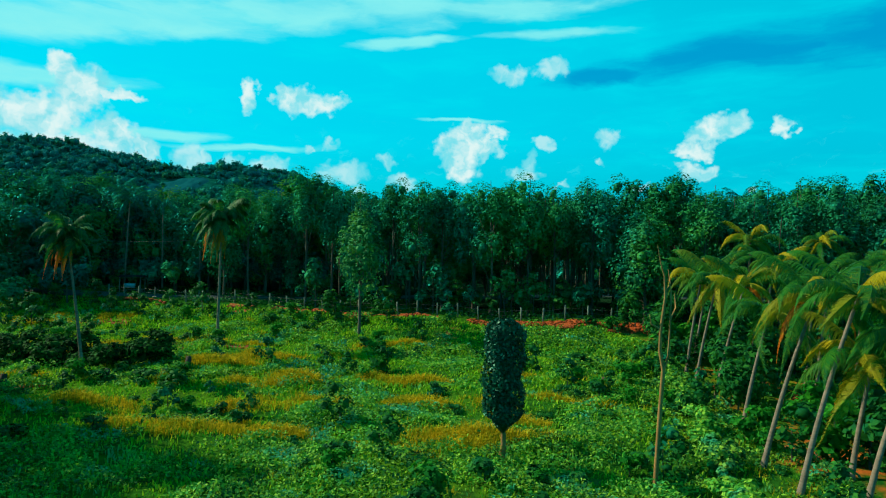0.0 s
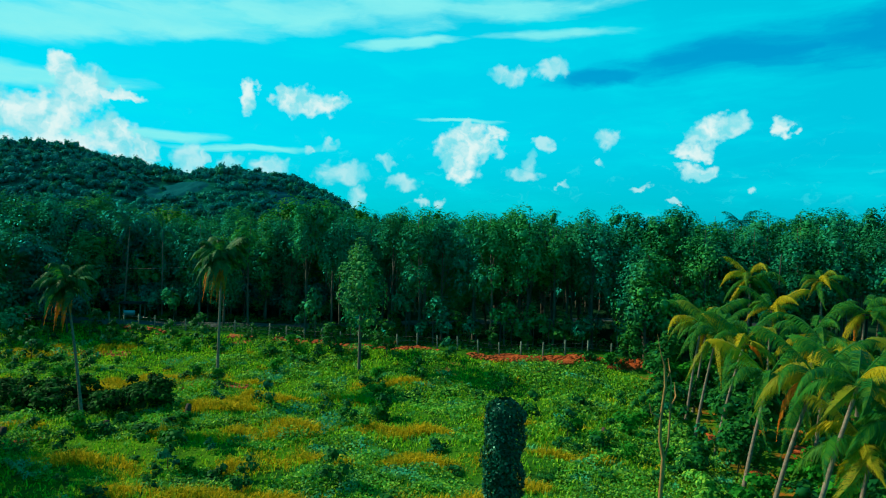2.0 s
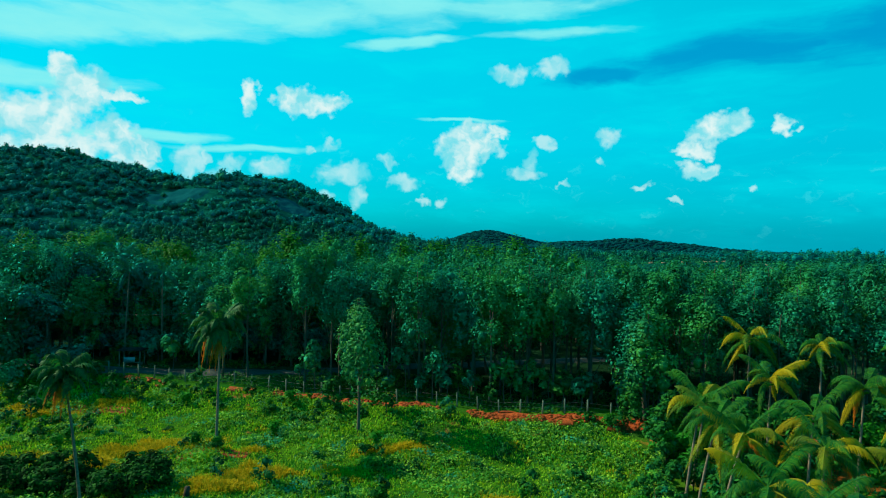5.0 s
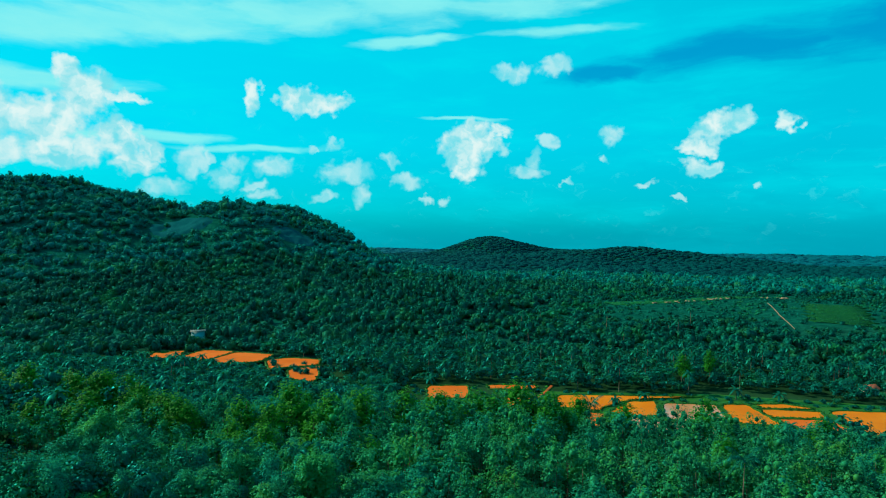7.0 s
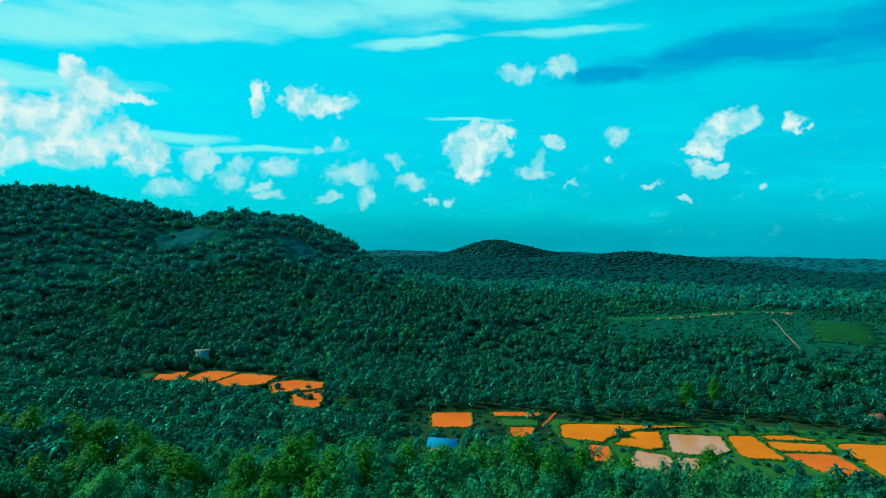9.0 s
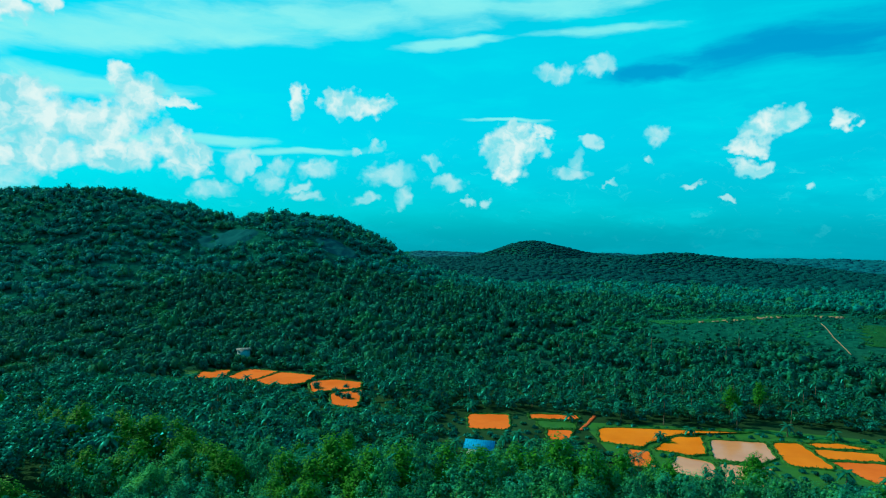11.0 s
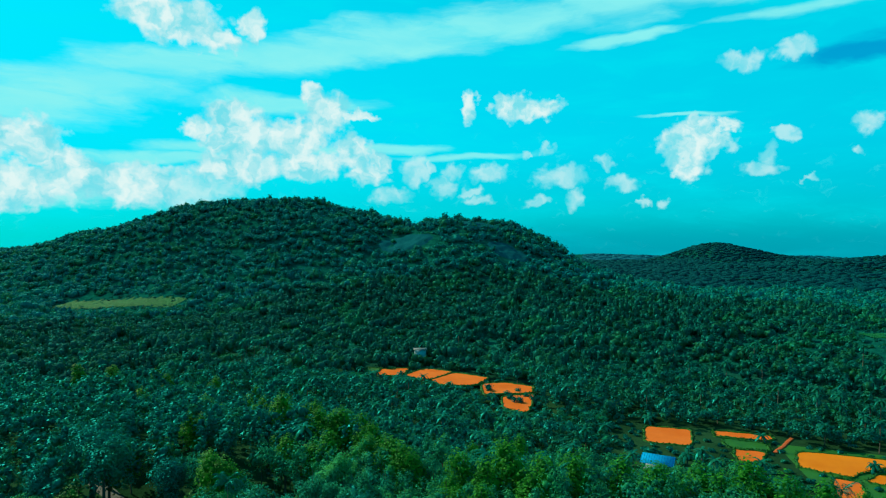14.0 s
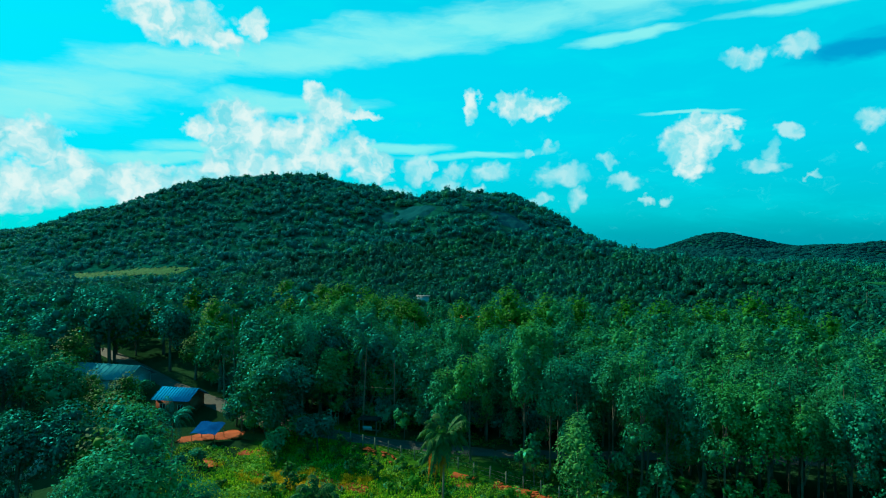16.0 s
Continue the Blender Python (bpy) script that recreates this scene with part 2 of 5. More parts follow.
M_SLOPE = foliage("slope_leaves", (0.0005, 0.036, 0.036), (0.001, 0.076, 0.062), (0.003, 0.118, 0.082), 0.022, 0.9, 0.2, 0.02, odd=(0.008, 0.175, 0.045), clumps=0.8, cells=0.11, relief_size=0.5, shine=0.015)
# Bluer than the hill leaves: thicker haze, painted as base colour.
M_FARWOOD_HAZED = foliage("hazed_distant_leaves", (0.0, 0.046, 0.060), (0.0, 0.058, 0.068), (0.001, 0.062, 0.070), 0.008, 0.9, 0.0, 0.02, clumps=0.25)
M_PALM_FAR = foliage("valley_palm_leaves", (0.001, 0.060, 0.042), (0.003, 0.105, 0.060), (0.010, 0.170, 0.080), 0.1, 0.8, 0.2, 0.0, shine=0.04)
# Bluest leaves: the horizon's haze is carried by this base colour.
M_SKYLINE_HAZED = foliage("hazed_skyline_leaves", (0.0, 0.080, 0.118), (0.0, 0.090, 0.130), (0.001, 0.095, 0.135), 0.002, 0.9, 0.0, 0.05)
M_BRIGHT = foliage("bright_leaves", (0.005, 0.12, 0.014), (0.016, 0.21, 0.014), (0.045, 0.33, 0.018), 0.3, through_light=0.35)
M_LIGHT = foliage("light_leaves", (0.008, 0.15, 0.055), (0.026, 0.25, 0.075), (0.080, 0.38, 0.10), 0.4, odd=(0.09, 0.30, 0.03))
M_WEED = foliage("weed_leaves", (0.005, 0.090, 0.026), (0.075, 0.390, 0.040), (0.350, 0.66, 0.055), 0.30, through_light=0.3, odd=(0.022, 0.34, 0.21))
M_VINE = foliage("vine_leaves", (0.0005, 0.026, 0.016), (0.001, 0.045, 0.024), (0.008, 0.150, 0.085), 1.2, 0.35, 0.1, 0.2)
M_SHRUB = foliage("shrub_leaves", (0.001, 0.055, 0.018), (0.010, 0.130, 0.020), (0.050, 0.26, 0.028), 0.35, odd=(0.004, 0.15, 0.08))
M_GRASS = foliage("grass_blades", (0.034, 0.280, 0.018), (0.210, 0.520, 0.020), (0.480, 0.68, 0.030), 0.28, 0.7, 0.35, 0.04, odd=(0.040, 0.34, 0.17))
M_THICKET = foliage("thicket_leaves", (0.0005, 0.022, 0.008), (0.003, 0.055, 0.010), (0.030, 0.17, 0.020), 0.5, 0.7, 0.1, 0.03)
M_DRYGRASS = foliage("dry_grass", (0.24, 0.26, 0.008), (0.58, 0.40, 0.010), (0.82, 0.56, 0.020), 0.8, 0.8, 0.35, 0.04)
def frond_tone(n, at):
    leaf = n.tree.nodes.new("ShaderNodeNewGeometry").outputs["Random Per Island"]
    frond = n.tree.nodes.new("ShaderNodeObjectInfo").outputs["Random"]
    c = n.mix(n.step(n.noise(at, 0.7, 3.0, 0.6), 0.3, 0.7), (0.003, 0.090, 0.026), (0.020, 0.190, 0.024))
    c = n.mix(n.math("MULTIPLY", n.step(leaf, 0.3, 1.0), 0.6), c, (0.10, 0.24, 0.008))
    return n.mix(n.math("MULTIPLY", n.step(frond, 0.66, 0.9), 0.75), c, (0.52, 0.38, 0.006))


M_FROND = surface("palm_leaflets", frond_tone, 0.5, 0.1, through_light=0.4, gloss=(0.3, 1.0, 0.5))
def lone_tone(n, at):
    leaf = n.tree.nodes.new("ShaderNodeNewGeometry").outputs["Random Per Island"]
    c = n.mix(n.step(n.noise(at, 0.9, 3.0, 0.6), 0.3, 0.7), (0.001, 0.055, 0.022), (0.006, 0.120, 0.040))
    return n.mix(n.math("MULTIPLY", n.step(leaf, 0.4, 1.0), 0.6), c, (0.06, 0.20, 0.03))


M_FROND_LONE = surface("lone_palm_leaflets", lone_tone, 0.5, 0.06, through_light=0.35, gloss=(0.1, 1.0, 0.6))
M_FROND_DRY = foliage("dry_palm_leaflets", (0.50, 0.11, 0.002), (0.70, 0.18, 0.003), (0.75, 0.26, 0.006), 0.9, 0.6, 0.25, 0.2)
M_BARK_PALM = two_tone("palm_bark", (0.13, 0.11, 0.085), (0.26, 0.21, 0.16), 1.2, stretch=(1, 1, 5))
M_BARK = two_tone("tree_bark", (0.045, 0.045, 0.035), (0.14, 0.13, 0.10), 1.0, stretch=(1, 1, 0.4))
M_BARE = two_tone("bare_wood", (0.22, 0.12, 0.04), (0.40, 0.23, 0.08), 2.0, stretch=(1, 1, 0.4))
M_POST = two_tone("concrete_post", (0.07, 0.12, 0.09), (0.16, 0.21, 0.16), 2.0)
M_WIRE = two_tone("wire", (0.10, 0.10, 0.10), (0.20, 0.19, 0.18), 3.0, 0.5, 0.5, 0.8)
M_EARTH = two_tone("red_earth", (0.24, 0.040, 0.007), (0.42, 0.085, 0.014), 0.9, relief=0.12)
M_ROAD = two_tone("asphalt", (0.03, 0.05, 0.05), (0.06, 0.08, 0.075), 0.5)
M_BLUE_ROOF = two_tone("blue_sheet_roof", (0.001, 0.20, 0.46), (0.003, 0.28, 0.58), 0.6, 0.7, 0.0)
M_PALE_ROOF = two_tone("pale_sheet_roof", (0.010, 0.19, 0.25), (0.030, 0.27, 0.33), 0.6, 0.7, 0.0)
M_TARP = two_tone("blue_tarpaulin", (0.001, 0.050, 0.20), (0.003, 0.085, 0.30), 0.8, 0.7, 0.0)
M_RED_TILE = two_tone("clay_tile", (0.24, 0.07, 0.04), (0.38, 0.14, 0.08), 1.5)
M_WALL_WHITE = two_tone("white_wall_paint", (0.60, 0.62, 0.60), (0.80, 0.80, 0.76), 0.5)
M_WALL_BLUE = two_tone("pale_blue_wall_paint", (0.16, 0.30, 0.36), (0.28, 0.42, 0.46), 0.4)
M_MEADOW = foliage("meadow_grass", (0.001, 0.044, 0.020), (0.004, 0.078, 0.020), (0.008, 0.090, 0.022), 0.03, 0.8, 0.0, 0.05, clumps=0.5)
M_GREY_ROOF = two_tone("grey_sheet_roof", (0.05, 0.10, 0.11), (0.10, 0.16, 0.17), 0.6, 0.6, 0.3)
M_DARK = two_tone("dark_opening", (0.012, 0.014, 0.014), (0.03, 0.03, 0.03), 1.0)
M_ROCK = two_tone("pale_rock", (0.15, 0.10, 0.07), (0.34, 0.22, 0.15), 0.4, relief=0.2)
# Rock coloured teal, with the haze over the hill mixed into its tone.
M_ROCKFACE_HAZED = two_tone("hazed_rock", (0.002, 0.070, 0.085), (0.006, 0.105, 0.120), 0.05, 0.95, 0.0, relief=0.5)
M_STUMP = two_tone("charred_stump", (0.02, 0.018, 0.015), (0.07, 0.05, 0.035), 3.0)
M_BUND = foliage("bund_grass", (0.006, 0.070, 0.014), (0.016, 0.110, 0.014), (0.038, 0.155, 0.02), 0.2, 0.7, 0.0, 0.1)
M_LAWN = foliage("clearing_grass", (0.002, 0.080, 0.030), (0.005, 0.120, 0.032), (0.008, 0.13, 0.036), 0.06, 0.8, 0.0, 0.05, clumps=0.4)


def mud_water(name, a, b, rough, spec):
    def build(n, at):
        f = n.step(n.noise(at, 0.06, 4.0, 0.6), 0.3, 0.7)
        return n.mix(f, tuple(0.85 * k for k in a), tuple(0.85 * k for k in b))
    return surface(name, build, rough, spec, bump=lambda n, at: (n.noise(at, 0.8, 3.0), 0.12, 0.05))


M_MUD = mud_water("muddy_paddy_water", (0.54, 0.135, 0.004), (0.62, 0.180, 0.008), 0.6, 0.02)
M_MUD_RED = mud_water("red_paddy_mud", (0.54, 0.105, 0.012), (0.63, 0.14, 0.02), 0.7, 0.02)
M_MUD_PALE = mud_water("silvery_paddy_water", (0.50, 0.19, 0.08), (0.56, 0.24, 0.11), 0.15, 0.25)


def soil(n, at):
    big = n.noise(at, 0.06, 4.0, 0.6)
    c = n.mix(n.step(big, 0.35, 0.65), (0.012, 0.085, 0.008), (0.055, 0.150, 0.008))
    c = n.mix(n.math("MULTIPLY", n.step(n.noise(n.vmath("ADD", at, (9, 4, 0)), 0.5, 4.0, 0.65), 0.45, 0.7), 0.7), c, (0.006, 0.035, 0.010))
    red = n.step(n.noise(n.vmath("ADD", at, (40, 13, 0)), 0.16, 5.0, 0.65), 0.63, 0.70)
    c = n.mix(n.math("MULTIPLY", red, 0.85), c, (0.40, 0.12, 0.04))
    place = n.put("ShaderNodeSeparateXYZ", 0, {0: at}).node
    across = n.math("SUBTRACT", place.outputs[0], n.math("MULTIPLY", place.outputs[1], 0.238))
    dug = n.math("MULTIPLY", n.step(across, 8.0, 10.5), n.step(n.noise(at, 0.4, 4.0, 0.6), 0.44, 0.58))
    dug = n.math("MULTIPLY", dug, n.math("MULTIPLY", n.step(place.outputs[1], 16.0, 22.0), n.step(place.outputs[0], 52.0, 42.0)))
    c = n.mix(n.math("MULTIPLY", dug, 0.9), c, (0.34, 0.085, 0.016))
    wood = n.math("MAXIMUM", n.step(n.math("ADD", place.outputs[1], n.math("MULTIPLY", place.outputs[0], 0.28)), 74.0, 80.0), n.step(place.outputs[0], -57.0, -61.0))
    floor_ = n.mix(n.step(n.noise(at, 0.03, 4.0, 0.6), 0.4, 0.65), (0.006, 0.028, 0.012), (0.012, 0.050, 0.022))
    # Farther floor turns lighter teal, haze painted in to lift gaps between crowns.
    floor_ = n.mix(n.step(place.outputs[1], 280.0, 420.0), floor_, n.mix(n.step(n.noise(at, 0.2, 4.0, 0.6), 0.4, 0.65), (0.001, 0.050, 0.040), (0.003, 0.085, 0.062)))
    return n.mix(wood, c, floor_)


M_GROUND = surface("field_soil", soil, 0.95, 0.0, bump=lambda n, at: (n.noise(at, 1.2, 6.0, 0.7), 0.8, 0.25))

# ---- the lie of the land ----


def smooth(x, lo, hi):
    k = np.clip((np.asarray(x, float) - lo) / (hi - lo), 0, 1)
    return k * k * (3 - 2 * k)


def bell(x, y, cx, cy, sx, sy):
    return np.exp(-((np.asarray(x) - cx) / sx) ** 2 - ((np.asarray(y) - cy) / sy) ** 2)


RIDGE_X = [-1500, -1010, -890, -756, -673, -576, -512, -425, -352, -294, -255, -215, -183, -143, -110, -78, -36, 30, 140]
RIDGE_Z = [12, 45, 60, 78, 99, 116, 115, 106, 89, 72, 82, 86, 81, 60, 42, 25, 12, 3, 0]


def land(x, y):
    """Ground height in metres: field, wooded rise, paddy valley, hill and the plain beyond."""
    x, y = np.asarray(x, float), np.asarray(y, float)
    r = np.hypot(x, y)
    v = y + 0.28 * x
    z = 2.1 * smooth(v, 60, 74) + 1.4 * smooth(y, 78, 130)
    z = z - 11.6 * smooth(y - 0.08 * np.abs(x), 132, 188)
    z = z + 5.5 * bell(x, y, -105, 150, 60, 55)
    z = z + 2.5 * smooth(-x, 60, 120) * smooth(y, 250, 300)
    z = z + 18.0 * smooth(y + 0.25 * x, 330, 520) - 5.0 * smooth(r, 620, 1100) + 6.0 * smooth(r, 2200, 4500)
    z = z + 2.6 * bell(x, y, -112, 252, 58, 26)
    ridge = np.interp(x, RIDGE_X, RIDGE_Z)
    d = y - 738.0
    z = z + ridge * np.exp(-(np.where(d < 0, d / 125.0, d / 260.0)) ** 2)
    z = z + 73 * bell(x, y, 165, 2680, 170, 300) + 24 * bell(x, y, 420, 2700, 260, 300)
    z = z + 40 * bell(x, y, 520, 1900, 330, 200) - 17 * smooth(x, 650, 1250) * smooth(y, 1200, 1900)
    z = z + 14 * bell(x, y, 800, 4200, 400, 300) + 12 * bell(x, y, -700, 4300, 500, 300) + 10 * bell(x, y, 2200, 4100, 700, 300)
    far = smooth(r, 300, 900)
    z = z + far * (3.5 * np.sin(x / 61 + 1.3) * np.sin(y / 83) + 2.0 * np.sin(x / 29 + y / 41))
    near = 1 - smooth(r, 70, 110)
    z = z + near * (0.34 * np.sin(x / 3.1 + 0.4 * y) * np.sin(y / 2.7 + 1.1) + 0.2 * np.sin(x / 1.3) * np.cos(y / 1.7 + x / 2.1))
    return z


# ---- mesh building ----
rng = np.random.default_rng(7)


def raw_mesh(name, v, faces, materials, which=None, shade_smooth=False):
    """A mesh from arrays: v (n, 3) and a list of face arrays (m, k)."""
    me = bpy.data.meshes.new(name)
    v = np.asarray(v, np.float32)
    me.vertices.add(len(v))
    me.vertices.foreach_set("co", v.ravel())
    faces = [np.asarray(f, np.int32) for f in faces if len(f)]
    loops = np.concatenate([f.ravel() for f in faces])
    counts = np.concatenate([np.full(len(f), f.shape[1], np.int32) for f in faces])
    me.loops.add(len(loops))
    me.loops.foreach_set("vertex_index", loops)
    me.polygons.add(len(counts))
    me.polygons.foreach_set("loop_start", np.concatenate([[0], np.cumsum(counts)[:-1]]).astype(np.int32))
    me.polygons.foreach_set("loop_total", counts)
    for m in materials:
        me.materials.append(m)
    if which is not None:
        me.polygons.foreach_set("material_index", np.asarray(which, np.int32))
    if shade_smooth:
        me.polygons.foreach_set("use_smooth", np.ones(len(counts), bool))
    me.update(calc_edges=True)
    me.validate()
    return me


class Pile:
    """Collects pieces into one mesh."""

    def __init__(self):
        self.v, self.f, self.n = [], {3: [], 4: []}, 0

    def add(self, v, f):
        v, f = np.asarray(v, float), np.asarray(f, int)
        self.v.append(v)
        self.f[f.shape[1]].append(f + self.n)
        self.n += len(v)
        return self

    def mesh(self, name, material, shade_smooth=False):
        return raw_mesh(name, np.concatenate(self.v), [np.concatenate(k) for k in self.f.values() if k], [material], None, shade_smooth)


def unit(v):
    return v / np.maximum(np.linalg.norm(v, axis=-1, keepdims=True), 1e-9)


def leaves(c, n, size, slim=0.6, three=False):
    """Rhombic leaves at c that face n, or three-cornered ones."""
    k = len(c)
    n = unit(n)
    t = unit(np.cross(n, rng.normal(size=(k, 3))))
    b = np.cross(n, t)
    s = (np.broadcast_to(size, k) * rng.uniform(0.7, 1.3, k))[:, None]
    fold = n * s * 0.18
    if three:
        v = np.stack([c - t * s, c + b * s * slim * 1.2 + t * s * 0.5, c - b * s * slim * 1.2 + t * s * 0.5], 1).reshape(-1, 3)
        return v, np.arange(3 * k).reshape(k, 3)
    v = np.stack([c - t * s, c + b * s * slim + fold, c + t * s, c - b * s * slim + fold], 1).reshape(-1, 3)
    return v, np.arange(4 * k).reshape(k, 4)


_p = (1 + 5 ** 0.5) / 2
ICO_V = unit(np.array([(-1, _p, 0), (1, _p, 0), (-1, -_p, 0), (1, -_p, 0), (0, -1, _p), (0, 1, _p), (0, -1, -_p), (0, 1, -_p), (_p, 0, -1), (_p, 0, 1), (-_p, 0, -1), (-_p, 0, 1)], float))
ICO_F = np.array([(0, 11, 5), (0, 5, 1), (0, 1, 7), (0, 7, 10), (0, 10, 11), (1, 5, 9), (5, 11, 4), (11, 10, 2), (10, 7, 6), (7, 1, 8)]
                 + [(3, 9, 4), (3, 4, 2), (3, 2, 6), (3, 6, 8), (3, 8, 9), (4, 9, 5), (2, 4, 11), (6, 2, 10), (8, 6, 7), (9, 8, 1)])


def lumps(c, radii, rough=(0.68, 1.28)):
    """Rough little masses at c (n, 3) with radii (n, 3)."""
    k = len(c)
    v = c[:, None] + ICO_V[None] * radii[:, None] * rng.uniform(*rough, (k, 12, 1))
    f = ICO_F[None] + 12 * np.arange(k)[:, None, None]
    return v.reshape(-1, 3), f.reshape(-1, 3)


def domes(base, height, radius, count, leaf, tall=True):
    """Crowns seen from afar: rounded masses under a close coat of leaf clumps."""
    n = len(base)
    half = np.stack([radius * rng.uniform(0.85, 1.2, n), radius * rng.uniform(0.85, 1.2, n), np.where(tall, np.maximum(height * 0.6, radius * 0.85), height * 0.8)], 1)
    mid = base + np.stack([0 * height, 0 * height, height - half[:, 2]], 1)
    k = 3 if tall else 1
    a = rng.uniform(0, 6.28, (n, 1)) + np.arange(k) * 2.1 + rng.normal(size=(n, k)) * 0.4
    off = np.stack([np.cos(a) * 0.5, np.sin(a) * 0.5, rng.uniform(-0.3, 0.3, (n, k))], -1) if tall else np.zeros((n, 1, 3))
    size = rng.uniform(0.45, 0.7, (n, k)) if tall else np.ones((n, 1))
    heart, span = mid[:, None] + off * half[:, None], half[:, None] * size[..., None]
    cv, cf = lumps(heart.reshape(-1, 3), span.reshape(-1, 3) * (0.8 if tall else 1.0), (0.75, 1.15))
    pick, row = rng.integers(0, k, (n, count)), np.arange(n)[:, None]
    e = unit(rng.normal(size=(n, count, 3)) + np.array([0, -0.25, 0.6]))
    c = heart[row, pick] + e * span[row, pick] * rng.uniform(0.85, 1.15, (n, count, 1))
    lv, lf = leaves(c.reshape(-1, 3), (e + rng.normal(size=e.shape) * 0.3).reshape(-1, 3), leaf, 0.8, tall)
    return (lv, lf), (cv, cf)


def crowns(base, height, radius, foot, lobes, count, leaf, core=0.72, slim=0.65, spread=0.62, three=False):
    """Leaves and inner masses of many crowns. base (n, 3); height, radius, foot (share of the height where leaves begin): (n,)."""
    n = len(base)
    mid = base + np.stack([np.zeros(n), np.zeros(n), height * (1 + foot) / 2], 1)
    half = np.stack([radius, radius, height * (1 - foot) / 2], 1)
    d = unit(rng.normal(size=(n, lobes, 3)) + np.array([0, 0, 0.25]))
    lc = mid[:, None] + d * half[:, None] * rng.uniform(0.28, spread + 0.12, (n, lobes, 1))
    lr = half[:, None] * rng.uniform(0.25, 0.50, (n, lobes, 1)) * np.array([1, 1, 0.8])
    lr[..., 2] = np.minimum(lr[..., 2], lr[..., 0] * 1.25)
    pick = rng.integers(0, lobes, (n, count))
    row = np.arange(n)[:, None]
    e = unit(rng.normal(size=(n, count, 3)) + np.array([0, 0, 0.35]))
    c = lc[row, pick] + e * lr[row, pick] * rng.uniform(0.8, 1.12, (n, count, 1))
    face = e * 0.9 + (c - mid[:, None]) / np.maximum(radius[:, None, None], 0.1) * 0.5 + rng.normal(size=(n, count, 3)) * 0.45 + np.array([0, 0, 0.75])
    lv, lf = leaves(c.reshape(-1, 3), face.reshape(-1, 3), np.repeat(np.broadcast_to(leaf, n), count), slim, three)
    cv, cf = lumps(lc.reshape(-1, 3), lr.reshape(-1, 3) * core, (0.8, 1.12))
    return (lv, lf), (cv, cf)


def tube(points, radii, sides=6, cap=True):
    """A tapered pipe along points."""
    pts, k = np.asarray(points, float), len(points)
    d = unit(np.gradient(pts, axis=0))
    up = np.where(np.abs(d[:, 2:3]) > 0.9, np.array([[1.0, 0, 0]]), np.array([[0, 0, 1.0]]))
    a = unit(np.cross(d, up))
    b = np.cross(d, a)
    ang = np.linspace(0, 2 * np.pi, sides, endpoint=False)
    ring = a[:, None] * np.cos(ang)[None, :, None] + b[:, None] * np.sin(ang)[None, :, None]
    v = (pts[:, None] + ring * np.asarray(radii, float)[:, None, None]).reshape(-1, 3)
    f = [(i * sides + j, i * sides + (j + 1) % sides, (i + 1) * sides + (j + 1) % sides, (i + 1) * sides + j) for i in range(k - 1) for j in range(sides)]
    return v, np.array(f)


def box(x0, x1, y0, y1, z0, z1):
    v = [(x, y, z) for z in (z0, z1) for y in (y0, y1) for x in (x0, x1)]
    return np.array(v), np.array([(0, 2, 3, 1), (4, 5, 7, 6), (0, 1, 5, 4), (2, 6, 7, 3), (0, 4, 6, 2), (1, 3, 7, 5)])


def part(name, pile, material, parent, label="", shade_smooth=False):
    """Links a pile as one mesh object under a thing or part."""
    me = pile if isinstance(pile, bpy.types.Mesh) else pile.mesh(name, material, shade_smooth)
    ob = new(name, me)
    ob.parent = parent
    return tagged(ob, label)


def thing(name, m, label, category, group="", kind=""):
    ob = new(name)
    ob.empty_display_size = 0.3
    ob.matrix_basis = m
    return tagged(ob, label, category, group, kind)


def solo(name, pile, material, label, category, group="", kind="", shade_smooth=False):
    return tagged(new(name, pile.mesh(name, material, shade_smooth)), label, category, group, kind)


def on_land(x, y, sink=0.05):
    return float(land(x, y)) - sink


# ---- ground ----
ang = np.radians(np.concatenate([np.linspace(-62, 48, 210), np.linspace(50, 296, 50)]))
rad = np.concatenate([[0.0], np.linspace(2, 20, 10), np.linspace(20.8, 90, 110), 90 * (4850 / 90) ** np.linspace(0.012, 1, 110)])
A, R = np.meshgrid(ang, rad)
gx, gy = R * np.sin(A), R * np.cos(A)
gv = np.stack([gx, gy, land(gx, gy)], -1).reshape(-1, 3)
na, nr = len(ang), len(rad)
i, j = np.meshgrid(np.arange(nr - 1), np.arange(na), indexing="ij")
gf = np.stack([i * na + j, i * na + (j + 1) % na, (i + 1) * na + (j + 1) % na, (i + 1) * na + j], -1).reshape(-1, 4)[:, ::-1]
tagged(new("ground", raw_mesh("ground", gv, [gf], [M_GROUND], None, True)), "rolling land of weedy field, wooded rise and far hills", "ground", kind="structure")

# ---- places that stay free of woods ----


def fence_y(x):
    return 72.6 - 0.28 * np.asarray(x, float)


PADDY_Z = -7.9
PLOTS = [  # corners on the plan, material
    ([(44, 255), (104, 254), (72, 248), (61, 239), (55, 231), (41, 236)], M_MUD),
    ([(58, 229), (70, 245), (80, 246), (75, 226), (70, 223)], M_MUD),
    ([(82, 243), (101, 241), (97, 223), (89, 217), (76, 220)], M_MUD_PALE),
    ([(103, 241), (113, 242), (112, 214), (98, 216)], M_MUD),
    ([(115, 242), (128, 243), (136, 236), (117, 236.5)], M_MUD),
    ([(114.5, 235.5), (135, 232), (132, 223), (113.5, 224)], M_MUD),
    ([(113.5, 222), (132, 221), (131, 196), (117, 202)], M_MUD_RED),
    ([(138, 234), (176, 231), (162, 188), (134, 195)], M_MUD)]
